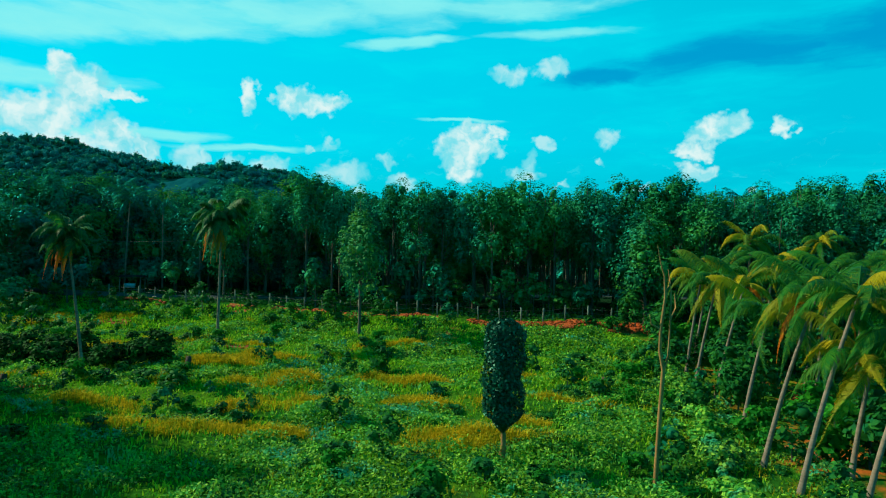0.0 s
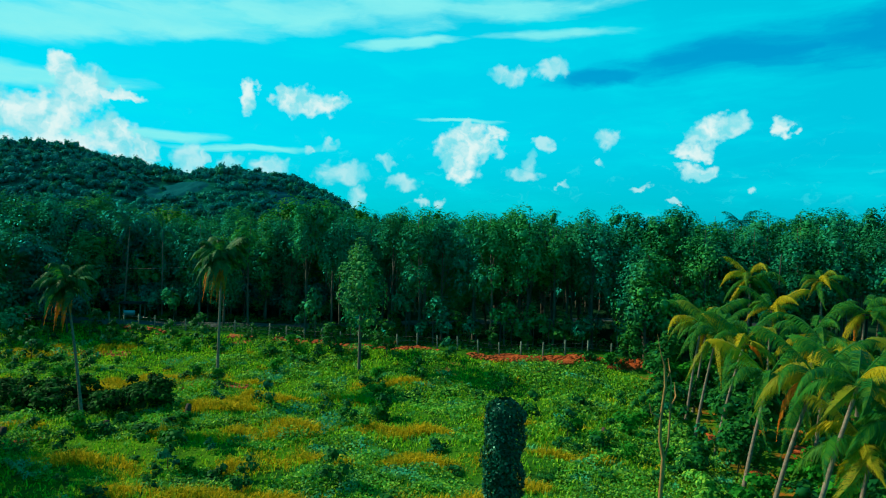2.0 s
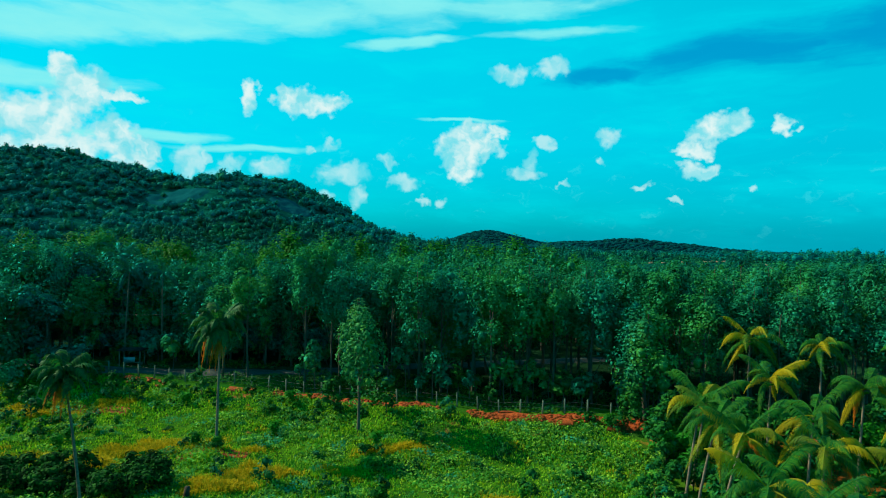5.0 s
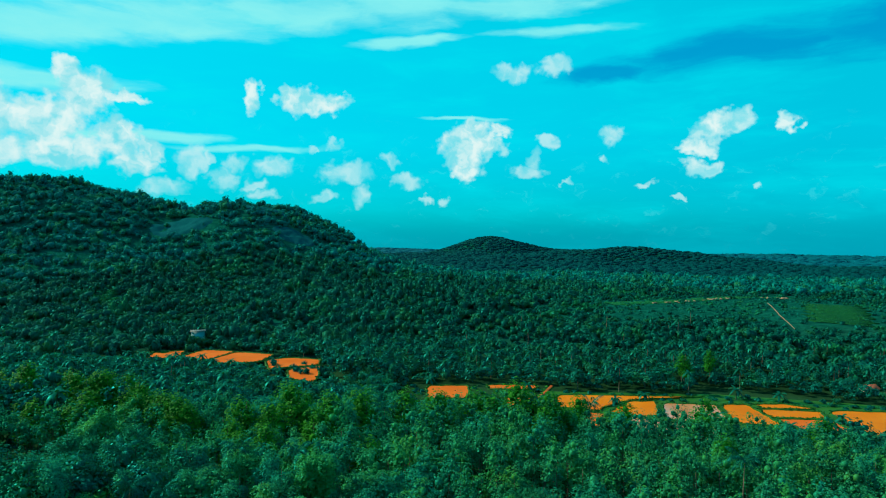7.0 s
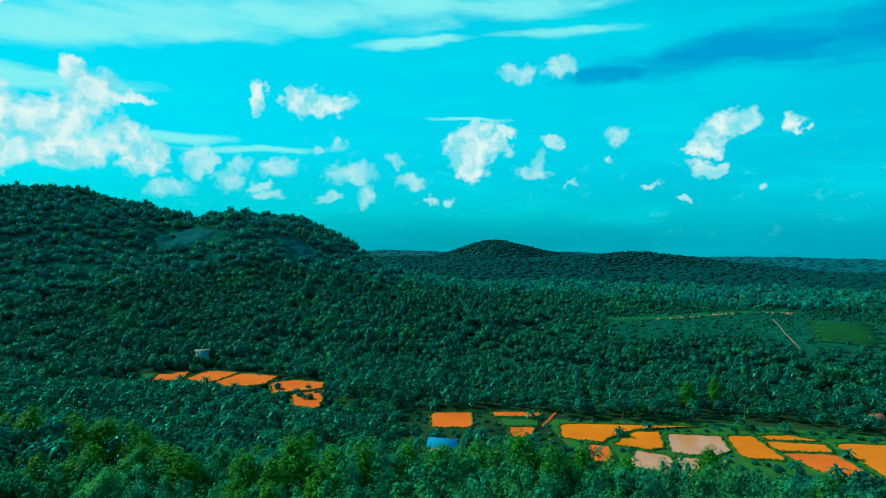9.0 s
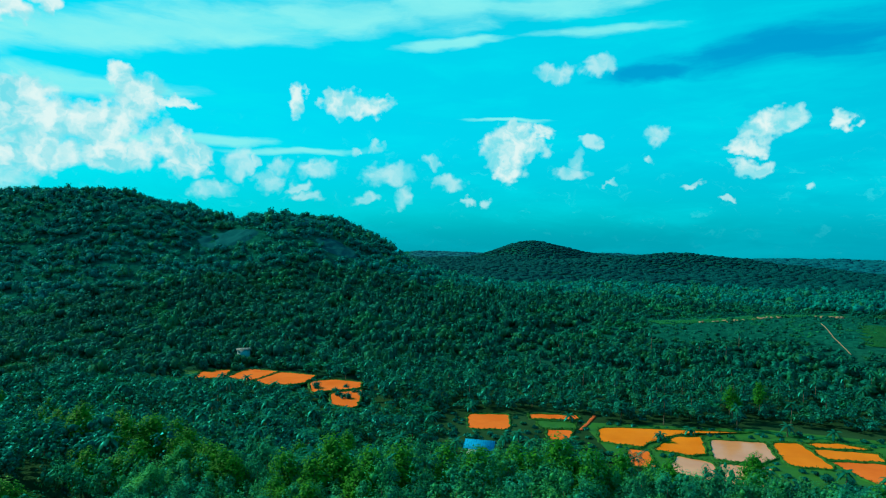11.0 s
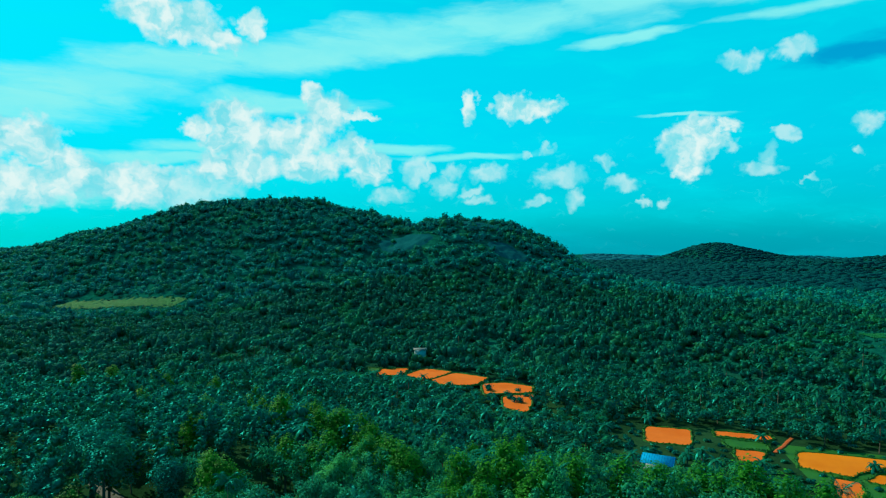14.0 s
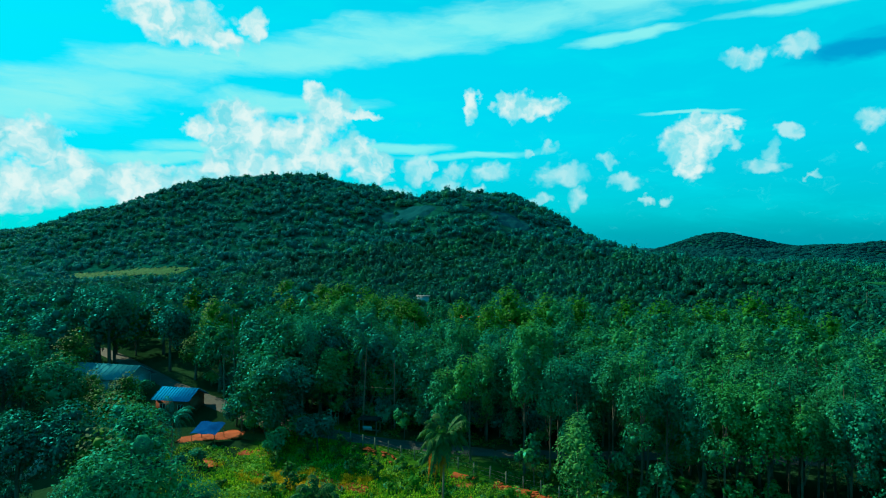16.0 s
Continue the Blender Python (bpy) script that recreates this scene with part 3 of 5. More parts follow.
PLOTS += [
    ([(49, 228), (56, 227.5), (54, 209), (46, 211)], M_MUD_RED),
    ([(65, 223), (74.5, 216), (69, 198), (57, 208)], M_MUD_PALE),
    ([(76, 216), (92, 214), (80, 194), (71, 197)], M_MUD_PALE),
    ([(20, 262), (35, 260), (34, 251), (21, 251)], M_BUND),
    ([(-8, 269), (9, 270), (9, 248), (-7, 247)], M_MUD_RED),
    ([(23, 249), (33, 249.5), (30, 236), (23, 236)], M_MUD_RED),
    ([(18, 272), (38, 272), (37, 265), (18, 264)], M_MUD_RED)]
PADDY_L = -5.2
PLOTS_L = [
    ([(-159, 327), (-151, 329), (-147, 311), (-153, 311)], M_BUND),
    ([(-150, 328), (-137, 335), (-132.5, 313), (-146, 310)], M_MUD_RED),
    ([(-131.5, 313), (-129, 338), (-110.5, 334), (-115.5, 310)], M_MUD_RED),
    ([(-114.5, 309), (-109, 332), (-88, 326), (-89.5, 306), (-103, 299)], M_MUD_RED),
    ([(-87, 310), (-78, 317), (-62, 313), (-60, 299), (-80, 288)], M_MUD_RED),
    ([(-71, 287), (-58, 297), (-54, 262), (-65, 266)], M_MUD_RED)]


def inside(x, y, poly, grow=0.0):
    p = np.array(poly, float)
    c = p.mean(0)
    p = c + (p - c) * (1 + grow / np.linalg.norm(p - c, axis=1, keepdims=True).mean())
    hit = np.zeros(np.shape(x), bool)
    for (x0, y0), (x1, y1) in zip(p, np.roll(p, -1, 0)):
        cut = (y0 > y) != (y1 > y)
        hit ^= cut & (x < (x1 - x0) * (y - y0) / (y1 - y0 + 1e-9) + x0)
    return hit


def room(x, y):
    """Metres to the nearest paddy."""
    d = np.full(np.shape(x), 1e9)
    for poly, _ in PLOTS + PLOTS_L:
        p = np.array(poly, float)
        for a, b in zip(p, np.roll(p, -1, 0)):
            t = np.clip(((x - a[0]) * (b[0] - a[0]) + (y - a[1]) * (b[1] - a[1])) / ((b - a) @ (b - a)), 0, 1)
            d = np.minimum(d, np.hypot(x - a[0] - t * (b[0] - a[0]), y - a[1] - t * (b[1] - a[1])))
    behind = y > np.interp(x, [-165, -129, -88, -55, -50, -10, 40, 45, 104, 140, 182], [330, 340, 329, 300, 272, 273, 273, 262, 258, 247, 241])
    d = np.where(behind, np.maximum(d, 45), d)
    return np.minimum(np.minimum(d, np.hypot(x + 2, y - 197) - 10), np.hypot(x + 137, y - 342) - 14)


HOUSES = [(-79.5, 89.5, 8), (-67, 82, 5), (-103, 95, 10), (-85, 63, 7), (-140, 359, 9), (-2, 214, 7), (172, 262, 7)]
CLEARINGS = [[(112, 420), (120, 482), (200, 520), (285, 565), (300, 490), (275, 395), (212, 378), (195, 420)], [(-590, 455), (-640, 545), (-470, 545), (-440, 470)], [(100, 256), (140, 246), (146, 256), (106, 270)]]


def meadow(x, y):
    """Metres to the nearest clearing on the slopes."""
    d = np.full(np.shape(x), 1e9)
    for poly in CLEARINGS[:2]:
        p = np.array(poly, float)
        for a, b in zip(p, np.roll(p, -1, 0)):
            t = np.clip(((x - a[0]) * (b[0] - a[0]) + (y - a[1]) * (b[1] - a[1])) / ((b - a) @ (b - a)), 0, 1)
            d = np.minimum(d, np.hypot(x - a[0] - t * (b[0] - a[0]), y - a[1] - t * (b[1] - a[1])))
    return d


def wooded(x, y):
    ok = (y > fence_y(x) + 3.0)
    ok &= np.abs(y - np.interp(x, [-130, -90, -64, -44, -24, -2, 26, 60], [118, 99, 89.5, 86.6, 87.5, 94, 101, 98])) > 3.0
    ok &= ~((x < -30) & (x > -57) & (y < 85))
    for px, py in ((-45.5, 90.0), (-40.5, 91.0)):
        ok &= np.hypot(x - px, y - py) > 4.2
    ok &= ~((np.abs(x + 2) < 5.0) & (y > 176) & (y < 212))
    for px, py, r in HOUSES:
        ok &= np.hypot(x - px, y - py) > r
    for poly, _ in PLOTS + PLOTS_L:
        ok &= ~inside(x, y, poly, 2.6)
    az_ = np.degrees(np.arctan2(x, y))
    ok &= ~((az_ > -43.8) & (az_ < -36) & (y < 88))
    for poly in CLEARINGS:
        ok &= ~inside(x, y, poly, 0)
    return ok


def scatter(r0, r1, step, lo=-56, hi=37.5, jitter=0.42):
    """Places on a shaken grid within a wedge of the plan (azimuths in degrees to the right)."""
    g = np.arange(-r1, r1, step)
    h = np.arange(0, r1, step)
    x, y = np.meshgrid(g, h)
    x = x + (np.arange(len(h)) % 2)[:, None] * step / 2
    x, y = x.ravel(), y.ravel()
    x, y = x + rng.uniform(-jitter, jitter, len(x)) * step, y + rng.uniform(-jitter, jitter, len(y)) * step
    r, a = np.hypot(x, y), np.degrees(np.arctan2(x, y))
    k = (r >= r0) & (r < r1) & (a > lo) & (a < hi)
    return x[k], y[k]


# ---- woods far and wide ----


def uneven(x, y, size):
    """Slow drift from -1 to 1 over the plan."""
    return np.sin(x / size + 1.7 * np.sin(y / size / 1.6)) * np.sin(y / size * 0.83 + 1.3 * np.sin(x / size / 1.9))


def woods(name, label, x, y, height, radius, foot, lobes, count, leaf, material, core=0.74, trunk=False, three=False):
    base = np.stack([x, y, land(x, y) - 0.3], 1)
    (lv, lf), (cv, cf) = crowns(base, height, radius, foot, lobes, count, leaf, core, three=three) if lobes else domes(base, height, radius, count, leaf, lobes is None)
    pile = Pile().add(lv, lf).add(cv, cf)
    tagged(new(name, pile.mesh(name, material, True)), label, "woods", kind="stuff")
    if trunk:
        k = len(x)
        top = base + np.stack([rng.uniform(-0.5, 0.5, k), rng.uniform(-0.5, 0.5, k), height * 0.7], 1)
        q = np.array([(1, 0, 0), (0, 1, 0), (-1, 0, 0), (0, -1, 0)], float)
        v = np.concatenate([base[:, None] + q * 0.15, top[:, None] + q * 0.07], 1).reshape(-1, 3)
        f = np.array([(0, 1, 5, 4), (1, 2, 6, 5), (2, 3, 7, 6), (3, 0, 4, 7)])[None] + 8 * np.arange(k)[:, None, None]
        tagged(new(name.replace("woods", "trunks"), Pile().add(v, f.reshape(-1, 4)).mesh("trunks", M_BARK)), "slim grey trunks standing close under the canopy", "trunks", kind="stuff")


def hidden(x, y):
    """Ground behind the hill, which no view reaches."""
    return (y > 775) & (x < -40) & (x / y > -1.45) & (np.interp(x * 738 / np.maximum(y, 1), RIDGE_X, RIDGE_Z) > 30)


ROCKS = [(-278, 668, 34, 20), (-160, 668, 24, 15), (-205, 712, 26, 10)]


def bare(x, y):
    """Under 1 on the hill's rock faces."""
    return np.min([np.hypot((x - cx) / rx, (y - cy) / ry) for cx, cy, rx, ry in ROCKS], 0) + 0.25 * uneven(x, y, 7)


x, y = scatter(60, 150, 4.0)
k = wooded(x, y) & (y - fence_y(x) > 24)
side = (x < -104) & (y > 60) & (np.abs(y - np.interp(x, [-130, -90], [118, 99])) > 3) & (np.hypot(x + 103, y - 95) > 12)
k |= side
x, y = x[k], y[k]
woods("nearer_woods", "dense tall plantation of leafy rubber trees", x, y, rng.uniform(15.5, 19.5, len(x)) - np.where(x < -24, 3.5, 0.0) - np.where((x > 22) & (y > 108), 3.0, 0.0), rng.uniform(2.5, 3.6, len(x)), np.full(len(x), 0.2), 11, 620, 0.20, M_RUBBER, core=0.42, trunk=True, three=True)
x, y = scatter(150, 350, 5.6)
k = wooded(x, y) | ((x < -104) & (y > 60) & (y < fence_y(x) + 6) & (np.abs(y - np.interp(x, [-130, -90], [118, 99])) > 3))
x, y = x[k], y[k]
tall = np.where(y < 200, rng.uniform(10, 16.5, len(x)), rng.uniform(6, 13, len(x))) + 3.0 * uneven(x, y, 11) + 4.5 * (rng.uniform(size=len(x)) < 0.09) + np.where((x < -40) & (y > 205), 2.5, 0.0)
tall = np.minimum(tall, np.where(x < -90, 1.8, np.where(x < -20, 2.8, 0.8)) + np.where(x < -20, 0.20 * rng.uniform(0.85, 1.2, len(x)), 0.15 * rng.uniform(0.45, 1.4, len(x))) * room(x, y))
wide = np.minimum(rng.uniform(2.6, 5.2, len(x)), 0.8 + tall * 0.45)
woods("valley_woods", "mixed green trees filling the valley", x, y, tall, wide, np.full(len(x), 0.1), 8, 170, 0.44, M_WOODS, core=0.5, three=True)
x, y = scatter(350, 640, 7.2, jitter=0.6)
k = wooded(x, y)
x, y = x[k], y[k]
tall = np.minimum(rng.uniform(5.0, 11, len(x)) + 4.0 * uneven(x, y, 19) + 5.0 * (rng.uniform(size=len(x)) < 0.10), 2.2 + 0.12 * meadow(x, y) * rng.uniform(0.7, 1.4, len(x)))
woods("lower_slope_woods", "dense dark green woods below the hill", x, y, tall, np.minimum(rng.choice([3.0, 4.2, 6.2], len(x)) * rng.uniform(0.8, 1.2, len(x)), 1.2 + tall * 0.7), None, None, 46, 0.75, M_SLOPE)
x, y = scatter(640, 960, 9.4, jitter=0.6)
k = wooded(x, y) & ~hidden(x, y) & ((bare(x, y) > 1.0) | (rng.uniform(size=len(x)) < 0.15))
x, y = x[k], y[k]
low = np.where(bare(x, y) < 1.3, 0.55, 1.0)
woods("hill_woods", "rounded dark tree crowns covering the hill", x, y, low * (rng.uniform(5.0, 10.0, len(x)) + 2.2 * uneven(x, y, 24) + 4.5 * (rng.uniform(size=len(x)) < 0.09)), low * rng.choice([4.6, 6.0, 8.2], len(x)) * rng.uniform(0.8, 1.2, len(x)), None, None, 50, 1.0, M_HILL_HAZED)
x, y = scatter(960, 1500, 11.0, -56, -22)
k = ~hidden(x, y)
x, y = x[k], y[k]
woods("far_slope_woods", "dark woods on the hill's far flank", x, y, rng.uniform(6.0, 9.5, len(x)), rng.uniform(5, 9, len(x)), None, None, 24, 1.3, M_HILL_HAZED)
x, y = scatter(960, 2300, 17.0)
k = ~hidden(x, y) & ((np.hypot(x, y) > 1500) | (np.degrees(np.arctan2(x, y)) > -22))
x, y = x[k], y[k]
hx, hy = scatter(2300, 2950, 17.0, -7, 14)
x, y = np.concatenate([x, hx]), np.concatenate([y, hy])
woods("distant_woods", "hazy blue-green woods reaching to the skyline", x, y, rng.uniform(3, 8, len(x)) + 2 * uneven(x, y, 50), rng.uniform(7, 15, len(x)), None, 0, 2, 1.6, M_FARWOOD_HAZED)
x, y = scatter(2300, 4700, 44.0)
k = ~hidden(x, y) & ~((np.hypot(x, y) < 2950) & (np.degrees(np.arctan2(x, y)) > -7) & (np.degrees(np.arctan2(x, y)) < 14))
x, y = x[k], y[k]
woods("skyline_woods", "faint woods on the horizon, haze in their blue-green colour", x, y, rng.uniform(7, 12, len(x)), rng.uniform(26, 40, len(x)), None, 0, 3, 3.0, M_SKYLINE_HAZED)

# ---- trees one by one ----


def make_tree(name, h, r, foot, lobes, count, leaf, leaf_mat, bark_mat, trunk_r, label, category="tree", group="", slim=0.6, lean=0.0, core=0.42, limbs=7, three=False):
    """A tree with a tapered trunk, limbs and a leafy crown; its base is the origin."""
    t = thing(name, Matrix(), label, category, group)
    one = np.ones(1)
    (lv, lf), (cv, cf) = crowns(np.zeros((1, 3)), one * h, one * r, one * foot, lobes, count, leaf, core, slim, three=three)
    wood = Pile()
    k = 9
    s = np.linspace(0, 1, k)
    sway = rng.uniform(-0.25, 0.25, 2)
    line = np.stack([lean * s * s + sway[0] * np.sin(s * 5), sway[1] * np.sin(s * 4), s * h * 0.86], 1)
    wood.add(*tube(line, trunk_r * (1.15 - 0.95 * s), 7))
    hubs = cv.reshape(-1, 12, 3).mean(1)
    for hub in hubs[:min(lobes, limbs)]:
        at = np.clip((hub[2] - 0.22 * h * rng.uniform(0.6, 1.2)) / (h * 0.86), 0.22, 0.9)
        p0 = np.array([np.interp(at, s, line[:, a]) for a in range(3)])
        bend = (p0 + hub) / 2 + np.array([0, 0, -0.05 * h])
        u = np.linspace(0, 1, 5)[:, None]
        arc = p0 * (1 - u) ** 2 + 2 * bend * u * (1 - u) + hub * u ** 2
        wood.add(*tube(arc, trunk_r * np.linspace(0.42, 0.12, 5), 5))
    part("trunk", wood, bark_mat, t, shade_smooth=True)
    part("crown", Pile().add(lv, lf).add(cv, cf), leaf_mat, t)
    return t


def plant(proto, spots_, s0=0.85, s1=1.15):
    """Sets copies of one or more model trees at spots_, turned and scaled by chance; the models take the first spots."""
    for n, (x, y) in enumerate(spots_):
        s = rng.uniform(s0, s1)
        m = pose(x, y, on_land(x, y, 0.1), 0, 0, rng.uniform(0, 360)) @ Matrix.Diagonal((s * rng.uniform(0.9, 1.1), s, s, 1))
        p = proto[n % len(proto)]
        if n < len(proto):
            p.matrix_basis = m
        else:
            c = copy_thing(p, Matrix())
            c.matrix_basis = m


# Front rows of the rubber plantation.
kinds = [make_tree("rubber_tree", h, r, f, lo + 4, 4 * ct, 0.155, M_RUBBER, M_BARK, 0.13, "tall slim rubber tree with a pale trunk and leafy crown", group="plantation front", three=True)
         for h, r, f, lo, ct in ((15.5, 2.8, 0.18, 13, 800), (16.0, 2.5, 0.28, 11, 680), (14.0, 3.0, 0.10, 13, 820), (15.0, 2.4, 0.30, 10, 620), (11.5, 2.6, 0.05, 11, 700), (16.0, 3.2, 0.20, 13, 820))]
x, y = scatter(50, 150, 3.7, jitter=0.36)
k = wooded(x, y) & (y - fence_y(x) <= 24) & (np.hypot(x + 42.5, y - 90) > 5.5) & (x > -66) & (x < 70)
row = np.argsort(rng.uniform(size=k.sum()))[:320]
rows_ = list(zip(x[k][row], y[k][row]))
plant(kinds, [q for q in rows_ if q[0] >= -26], 1.06, 1.2)
kinds = [make_tree("dark_tree", h, r, f, lo, 4 * ct, 0.165, M_WOODS if h == 14.5 else M_RUBBER, M_BARK, 0.15, "tall dark leafy tree standing close in the wood", group="dark wood", three=True)
         for h, r, f, lo, ct in ((14.5, 3.4, 0.12, 12, 760), (13.0, 3.6, 0.08, 12, 820), (15.5, 3.2, 0.2, 11, 700))]
plant(kinds, [q for q in rows_ if q[0] < -26], 0.95, 1.15)

# Understorey saplings along the wood's edge.
kinds = [make_tree("sapling", h, r, 0.15, 6, 200, 0.22, m, M_BARK, 0.05, "young leafy tree beside the fence", "sapling", "wood edge", limbs=0) for h, r, m in ((4.0, 1.3, M_RUBBER), (3.0, 1.1, M_SHRUB), (5.5, 1.4, M_RUBBER))]
spots_ = [(px, float(fence_y(px)) + rng.uniform(1.2, 6.5)) for px in np.concatenate([np.arange(-18, 24, 1.25), [-47, -50, -37]]) + rng.uniform(-0.6, 0.6, 37)]
plant(kinds, spots_, 0.75, 1.6)

# Broad trees round the village and the road.
kinds = [make_tree("broadleaf_tree", h, r, 0.16, 16, int(1.7 * ct), 0.23, m, M_BARK, 0.32, "spreading dark green broadleaf tree", group="village trees")
         for h, r, ct, m in ((16.0, 5.8, 1700, M_WOODS), (14.0, 5.0, 1300, M_RUBBER), (12.0, 4.2, 1000, M_SHRUB))]
spots_ = [(-55, 97), (-62, 99), (-70, 100), (-47, 98), (-79, 99), (-88, 103), (-38, 99), (-60, 60), (-57, 53), (-66, 50), (-72, 66), (-77, 72), (-66, 66), (-92, 76), (-97, 80), (-100, 66), (-86, 50),
          (-104, 98), (-110, 84), (-76, 54), (-31, 100), (-114, 108), (-97, 106), (-71, 73), (-118, 92), (-91, 58), (-50, 104), (-58, 107), (-68, 109), (-42, 106), (-82, 109), (-80, 80), (-63, 92), (-101, 74), (-106, 72), (-83, 72), (-88, 66),
          (-112, 96), (-122, 100), (-95, 114), (-108, 116), (-120, 114), (-76, 106), (-36, 107), (-54, 56), (-62, 54), (-94, 50), (-100, 58), (-82, 92)]
spots_ = [q for q in spots_ if all(math.hypot(q[0] - hx, q[1] - hy) > hr * 0.85 for hx, hy, hr in HOUSES) and not (-44.2 < math.degrees(math.atan2(*q)) < -36 and q[1] < 95) and not (-50 < math.degrees(math.atan2(*q)) < -44.2 and 62 < q[1] < 96)]
plant(kinds, spots_, 0.8, 1.15)
plant([copy_thing(kinds[0], Matrix())], [(-60, 92.5), (-54.5, 94), (-66, 97), (-121, 109.5), (-126, 111), (-116, 106), (-111, 104)], 1.08, 1.16)
plant([copy_thing(kinds[1], Matrix()), copy_thing(kinds[2], Matrix())], [(-51, 96.5), (-44, 99), (-37, 97.5), (-32, 99), (-26, 98.5), (-20, 101), (-14, 103)], 0.85, 1.05)
plant([copy_thing(kinds[2], Matrix())], [(-83, 76), (-77.5, 73), (-88, 79), (-93, 83), (-73.5, 72), (-86, 84)], 0.75, 0.95)
t = make_tree("spreading_tree", 15.5, 7.6, 0.08, 30, 5600, 0.21, M_WOODS, M_BARK, 0.45, "massive round-crowned dark tree beside the road", limbs=12)
t.matrix_basis = pose(-57.0, 84.5, on_land(-57.0, 84.5, 0.1))
# Low leafy trees that close the wood's edge along the road.
kinds = [make_tree("edge_tree", h, r, 0.0, 11, int(1.4 * ct), 0.22, m, M_BARK, 0.12, "low bushy tree closing the wood's edge", group="road edge", three=True) for h, r, ct, m in ((7.0, 3.2, 900, M_WOODS), (5.0, 2.6, 700, M_RUBBER))]
spots_ = [(px, float(np.interp(px, [-130, -90, -64, -44, -24, -2, 26, 60], [118, 99, 89.5, 86.6, 87.5, 94, 101, 98])) + rng.uniform(3.8, 8.0)) for px in np.arange(-72, -14, 2.4)] + [(px, float(np.interp(px, [-90, -64, -44], [99, 89.5, 86.6])) - rng.uniform(3.0, 4.4)) for px in np.arange(-66, -50, 2.2)] + [(-53.5, 80), (-48, 82), (-70, 74), (-73, 70)]
plant(kinds, spots_, 0.8, 1.2)
x, y = rng.uniform(-118, -60, 150), rng.uniform(52, 106, 150)
spots_ = [q for q in zip(x, y) if all(math.hypot(q[0] - hx, q[1] - hy) > hr * 0.75 for hx, hy, hr in HOUSES) and abs(q[1] - np.interp(q[0], [-130, -90, -64], [118, 99, 89.5])) > 2.4 and not (-43 < math.degrees(math.atan2(*q)) < -36 and 78 < q[1] < 90)][:60]
plant(kinds, spots_, 0.35, 0.8)
plant([copy_thing(kinds[0], Matrix())], [(-76, 286), (-70, 293), (-66, 283), (-60, 291), (-85, 288), (-62, 279), (-56, 285), (-80, 298), (-67, 301), (-96, 292)], 0.7, 1.15)

# Trees beyond the field's near side, whose shade falls on the grass.
shade = make_tree("shade_tree", 22.0, 5.4, 0.12, 26, 8600, 0.19, M_RUBBER, M_BARK, 0.3, "large leafy tree at the field's near side", "tree", "near side trees", core=0.34, three=True)
for n, (px, py, s) in enumerate(((-35.5, 35.5, 0.91), (-28, 27.5, 0.8), (-26.6, 32.5, 0.76), (-31.5, 39, 0.55), (-42, 40, 0.73), (-47, 42, 0.64), (-21.5, 18, 0.66), (-19.5, 11, 0.64), (-38, 44, 0.6), (-24.5, 22.5, 0.66))):
    t = shade if n == 0 else copy_thing(shade, Matrix())
    t.matrix_basis = pose(px, py, on_land(px, py, 0.1), 0, 0, 67 * n) @ Matrix.Scale(s, 4)

# Bright green trees along the rise.
kinds = [make_tree("bright_tree", 14.0, 4.2, 0.15, 14, 1700, 0.27, M_BRIGHT, M_BARK, 0.22, "fresh lime green tree among darker woods", group="lime green trees", three=True)]
spots_ = [(-112 + 99 * u + rng.uniform(-6, 6), 162 - 50 * u + rng.uniform(-6, 6)) for u in np.linspace(0, 1, 26)] + [(-118 + 60 * u + rng.uniform(-8, 8), 120 + 12 * math.sin(9 * u) + rng.uniform(-8, 8)) for u in np.linspace(0, 1, 9)] + [(-62, 178), (-50, 172), (-40, 182), (20, 128), (38, 140), (60, 150), (-20, 150), (2, 160), (75, 130), (44, 170), (-85, 130), (-74, 126), (115, 280), (-40, 129), (-34, 126), (52, 118), (20, 130), (100, 270)] + [(-101, 156), (-79, 141), (-65, 134), (-41, 121), (-3, 122), (-20, 174), (77, 191), (-130, 181), (-89, 165), (-150, 190), (-165, 176), (-178, 182), (-140, 172), (-242, 230), (-228, 243), (-260, 228), (-250, 238), (-186, 231), (-159, 222), (-215, 236)]
plant(kinds, spots_, 0.85, 1.2)
plant([copy_thing(kinds[0], Matrix())], [(-16, 130), (-9, 133), (-3, 131), (5, 136), (10, 133), (17, 138), (23, 136), (29, 142), (-24, 128), (-30, 131)], 1.2, 1.5)

# The slender creeper-hung tree in front of the fence, and the dense one at its end.
t = make_tree("slender_tree", 16.5, 3.3, 0.03, 22, 2200, 0.19, M_LIGHT, M_BARK, 0.16, "slender light green tree with open crown before the fence", slim=0.5, core=0.34)
t.matrix_basis = pose(-8.7, 67.5, on_land(-8.7, 67.5))
t = make_tree("dense_tree", 13.0, 4.2, 0.06, 18, 3200, 0.19, M_RUBBER, M_BARK, 0.26, "dense low-branched tree at the end of the fence")
t.matrix_basis = pose(21.5, 67.5, on_land(21.5, 67.5))

# ---- palms ----


